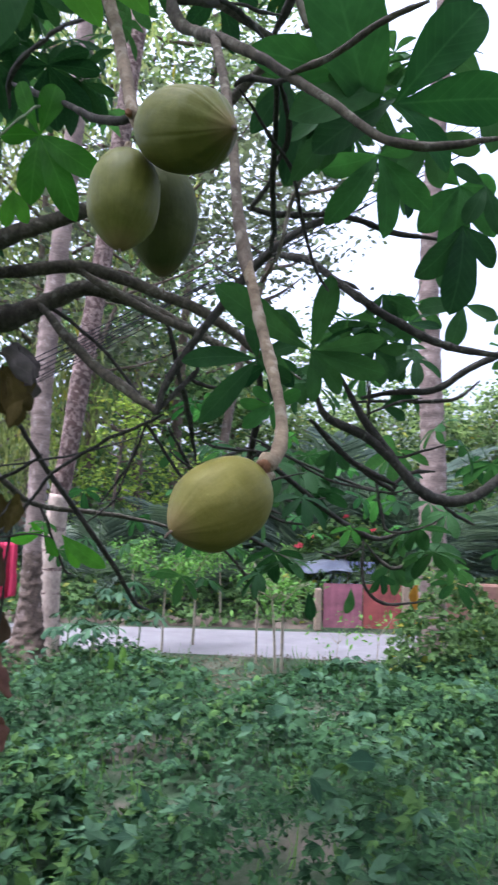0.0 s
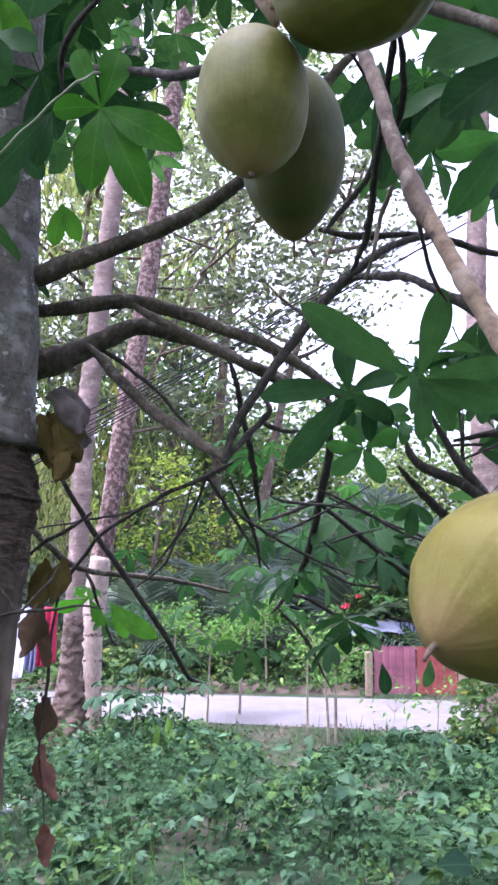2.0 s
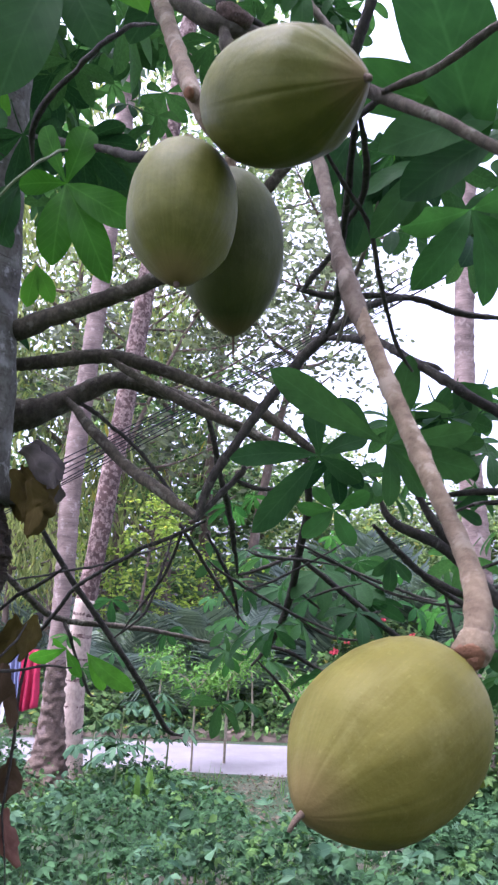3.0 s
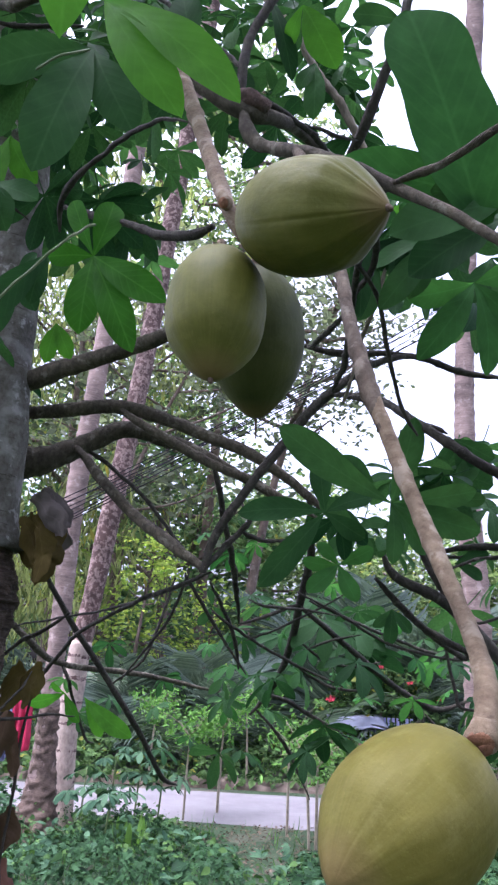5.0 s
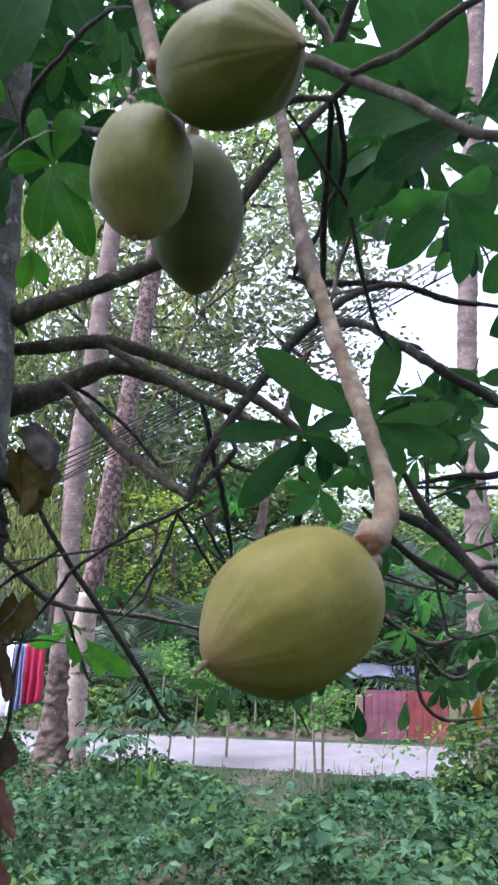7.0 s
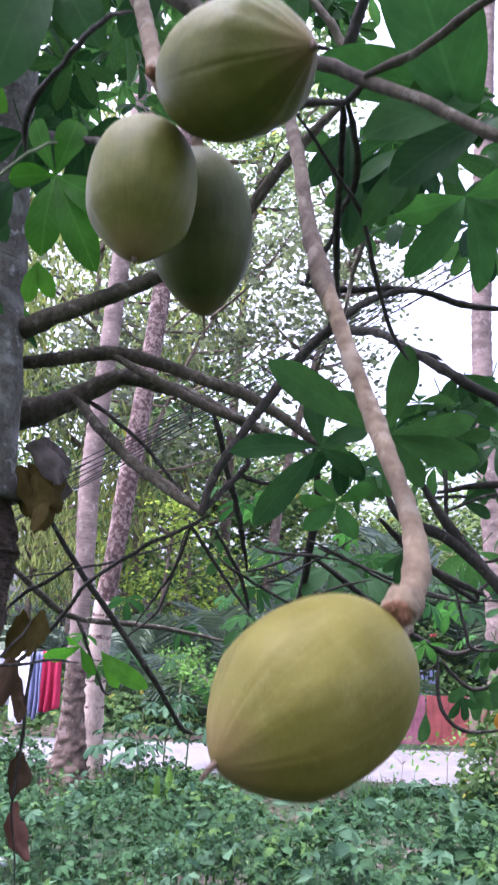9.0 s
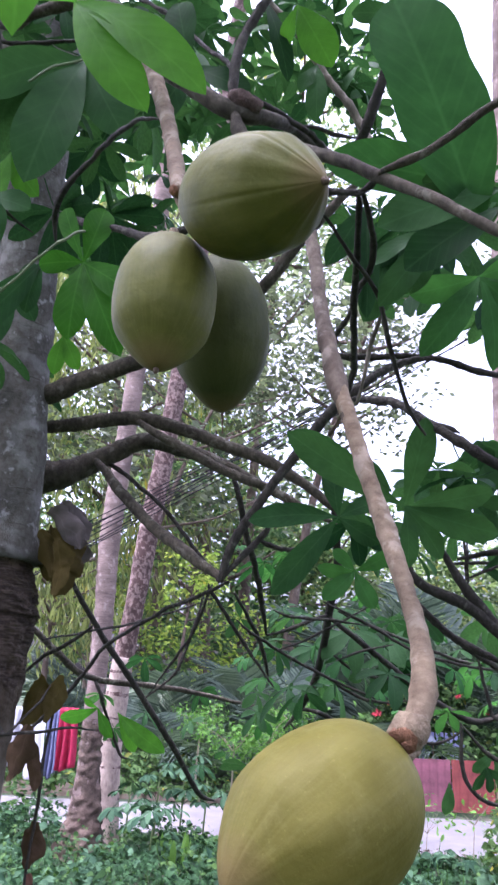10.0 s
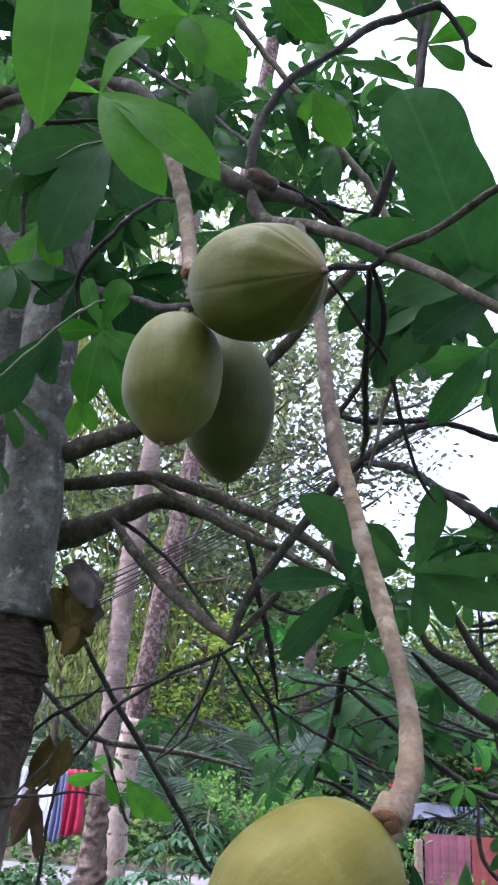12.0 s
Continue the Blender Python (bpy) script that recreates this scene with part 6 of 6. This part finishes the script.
awning = thing("sheet_awning", (2.17, 14.4, 0.0), "pale bluish white plastic sheet stretched on short posts", "awning")
v, f = [], []
for j in range(5):
    for i in range(17):
        x = 2.17 + 0.065 * i
        v.append((x, 14.3 + 0.16 * j, 0.91 + 0.05 * j - 0.03 * math.sin(i * 0.39) + 0.02 * noise.noise((x * 4, j, 2))))
f = [(j * 17 + i, j * 17 + i + 1, (j + 1) * 17 + i + 1, (j + 1) * 17 + i) for j in range(4) for i in range(16)]
ob = part("sheet", mesh_of("sheet", v, f, M_SHEET), awning)
ob.modifiers.new("thick", "SOLIDIFY").thickness = 0.006
for x in (2.22, 3.16):
    part("post", tube([(x, 14.5, -0.05, 0.02), (x, 14.5, 0.5, 0.018), (x, 14.5, 0.93, 0.016)], M_POST, 0.1, 8), awning)

scrap_v, scrap_f = [], []
for j in range(9):
    for i in range(14):
        w, t = 6.283 * i / 14, math.pi * j / 8
        n = Vector((math.cos(w) * math.sin(t), math.sin(w) * math.sin(t), 0.6 * math.cos(t)))
        scrap_v.append(Vector((-1.451, 5.942, 0.16)) + n * (0.05 + 0.03 * noise.noise(n * 3) + 0.012 * noise.noise(n * 9)))
scrap_f = [(j * 14 + i, j * 14 + (i + 1) % 14, (j + 1) * 14 + (i + 1) % 14, (j + 1) * 14 + i) for j in range(8) for i in range(14)]
tagged(new("plastic_scrap", mesh_of("plastic_scrap", scrap_v, scrap_f, M_WHITE)), "crumpled white plastic scrap lying among the weeds", "litter")

low = thing("low_wall", (6.2, 13.2, 0.0), "low red-brown earth wall overgrown with shrubs", "wall")
ob = part("wall_body", box_mesh("wall", (4.4, 0.25, 0.85), M_WALLB, 0.04), low)
ob.matrix_basis = Matrix.Translation((6.3, 13.3, 0.4))


def earth_bank():
    """A low crumbling bank of brown earth along the far side of the road."""
    v, f = [], []
    for i in range(81):
        x = -6.0 + 0.103 * i
        y, h = 13.32 - 0.03 * x, 0.07 + 0.13 * noise.noise((x * 1.3, 0, 3))
        for d, z in ((0.0, -0.05), (0.06, 0.5 * h), (0.16, h), (0.5, h + 0.03), (0.9, -0.05)):
            v.append((x, y + d + 0.05 * noise.noise((x * 3, z * 5, 8)), z + 0.04 * noise.noise((x * 5, d * 9, 2)) * (z > 0)))
    for i in range(80):
        for k in range(4):
            a = 5 * i + k
            f.append((a, a + 5, a + 6, a + 1))
    tagged(new("earth_bank", mesh_of("earth_bank", v, f, M_EARTH)), "low crumbling brown earth bank beyond the road", "bank", kind="structure")


earth_bank()

# ---- saplings by the road ----
def sapling(x, y, h, r, dx, tuft, seed):
    rng = random.Random(seed)
    ob = thing("sapling", (x, y, 0), "thin pale sapling with a loose light green tuft by the road", "sapling", "saplings by the road")
    top = Vector((x + dx, y, h))
    part("stem", tube([(x, y, -0.05, r), (x + dx * 0.4, y, h * 0.5, r * 0.9), (*top, r * 0.6)], M_STAKE, 0.05, 8, 0.08, 20), ob)
    v, f, u = [], [], []
    for k in range(6):
        a = k * 2.4 + rng.uniform(-0.4, 0.4)
        e = top + Vector((math.cos(a) * 0.35, math.sin(a) * 0.3, rng.uniform(0.05, 0.45))) * rng.uniform(0.7, 1.1)
        part("twig", tube([(*top, r * 0.5), (*(top.lerp(e, 0.5) + Vector((0, 0, 0.05))), r * 0.35), (*e, r * 0.15)], M_STAKE, 0.05, 5, 0.05, 20), ob)
        for _ in range(tuft):
            c = top.lerp(e, rng.uniform(0.3, 1.1)) + Vector((rng.gauss(0, 0.09), rng.gauss(0, 0.09), rng.gauss(0, 0.11)))
            d = Vector((rng.gauss(0, 1), rng.gauss(0, 1), rng.gauss(-0.5, 0.5))).normalized() * rng.uniform(0.05, 0.10)
            blade(v, f, u, c, c + d, d.length * 0.42, (rng.gauss(0, 0.5), rng.gauss(0, 0.5), 1), LANCE, 0.2, 0.1)
    tagged(part("tuft", mesh_of("tuft", v, f, M_TUFT, True, u), ob), kind="stuff")


for i, (x, y, h, r, dx, tuft) in enumerate((
        (-0.20, 10.6, 0.95, 0.016, 0.02, 70), (0.22, 10.9, 1.05, 0.02, 0.03, 80), (1.04, 9.9, 0.95, 0.016, 0.0, 40),
        (1.22, 9.2, 0.85, 0.018, -0.06, 40), (1.30, 9.25, 0.80, 0.020, 0.0, 30), (-0.9, 13.5, 1.1, 0.02, 0.05, 90), (0.7, 13.6, 1.2, 0.02, -0.05, 90),
        (2.55, 9.6, 0.38, 0.006, 0.03, 14), (2.05, 9.7, 0.26, 0.005, 0.02, 9))):
    sapling(x, y, h, r, dx, tuft, 60 + i)


# ---- broad-leaved plants among the weeds ----
WEED_LEAVES = [make_variant(90 + i, n, M_WEED2) for i, n in enumerate((5, 7, 6))]


def seedling(x, y, h, seed):
    rng = random.Random(seed)
    ob = thing("seedling", (x, y, 0), "young plant with bluish green hand-shaped leaves", "plant", "young plants by the palm")
    part("stem", tube([(x, y, -0.03, 0.012), (x + 0.03, y, h * 0.6, 0.01), (x + 0.04, y, h, 0.006)], M_TUFTSTEM, 0.04, 6, 0.05, 20), ob)
    for k in range(9):
        a = k * 2.4 + rng.uniform(-0.3, 0.3)
        s = rng.uniform(0.12, 0.2)
        at = (x + 0.03 + math.cos(a) * s * 1.1, y + math.sin(a) * s * 1.1, h * rng.uniform(0.55, 1.0) + 0.05)
        lf = part("leaf", WEED_LEAVES[k % 3], ob)
        lf.matrix_basis = Matrix.LocRotScale(at, Euler((0, radians(rng.uniform(0, 30)), a)), (s, s, s))


for i, (x, y, h) in enumerate(((-1.25, 9.0, 0.7), (-0.98, 9.3, 0.85), (-0.72, 9.5, 0.95), (-0.45, 9.3, 0.75), (-0.9, 8.4, 0.55))):
    seedling(x, y, h, 70 + i)

rosette = thing("rosette_plant", (-0.62, 8.1, 0.0), "bright yellow-green plant with upright sword-shaped leaves", "plant")
for k in range(7):
    v, f, u = [], [], []
    a = k * 2.4
    t = Vector((-0.62 + math.cos(a) * 0.16, 8.1 + math.sin(a) * 0.12, 0.40 + 0.06 * math.sin(k * 3)))
    blade(v, f, u, (-0.62, 8.1, 0.05), t, 0.06, (math.cos(a), math.sin(a), 0.4), OVAL, 0.3, 0.2)
    part("leaf", mesh_of("leaf", v, f, M_LIME, True, u), rosette)


# ---- washing line ----
line = thing("washing_line", (-4.2, 12.5, 0.0), "thin washing line between the palms", "clothesline")
part("cord", tube([(-6.5, 12.4, 1.45, 0.004), (-4.0, 12.5, 1.30, 0.004), (-2.0, 12.7, 1.42, 0.004)], M_WIRE, 0.1, 6, 0), line)


def cloth(x0, x1, top, bottom, mat, label, seed):
    v, f = [], []
    n, m = 24, 14
    for j in range(m + 1):
        t = j / m
        for i in range(n + 1):
            s = i / n
            x = x0 + (x1 - x0) * s + 0.05 * t * noise.noise((seed, t * 2, s))
            y = 12.5 + (0.015 + 0.05 * t) * math.sin(s * 17 + seed) + 0.03 * noise.noise((s * 4, t * 2, seed))
            v.append((x, y, top + (bottom - top) * t + 0.03 * math.sin(s * 5 + seed) * t))
    for j in range(m):
        for i in range(n):
            a = j * (n + 1) + i
            f.append((a, a + 1, a + n + 2, a + n + 1))
    ob = tagged(new("cloth", mesh_of("cloth", v, f, mat)), label, "laundry", "washing on the line")
    ob.modifiers.new("thick", "SOLIDIFY").thickness = 0.006
    return ob


cloth(-3.42, -3.14, 1.32, 0.28, M_WHITE, "white cloth hanging on a washing line", 1)
cloth(-3.13, -2.95, 1.33, 0.36, M_BLUE, "blue cloth hanging on a washing line", 2)
cloth(-2.96, -2.66, 1.34, 0.46, M_CRIM, "crimson cloth hanging on a washing line", 3)
cloth(-3.72, -3.44, 1.33, 0.5, M_GREY, "pale grey cloth hanging on a washing line", 4)


# ---- cables over the road ----
for i in range(8):
    a = (-3.09, 8.30 + 0.1 * (i % 3), 2.33 + 0.065 * i)
    b = (3.08, 9.60 + 0.1 * (i % 3), 6.53 + 0.05 * ((i * 5) % 8))
    pts = [(a[0] + (b[0] - a[0]) * k, a[1] + (b[1] - a[1]) * k, a[2] + (b[2] - a[2]) * k - 0.06 * (i % 4) * 4 * k * (1 - k), 0.006) for k in (-1, -0.5, 0, 0.25, 0.5, 0.75, 1.0, 1.5, 2)]
    tagged(new("cable", tube(pts, M_WIRE, 0.3, 6, 0)), "thin black overhead cable", "cable", "overhead cables")
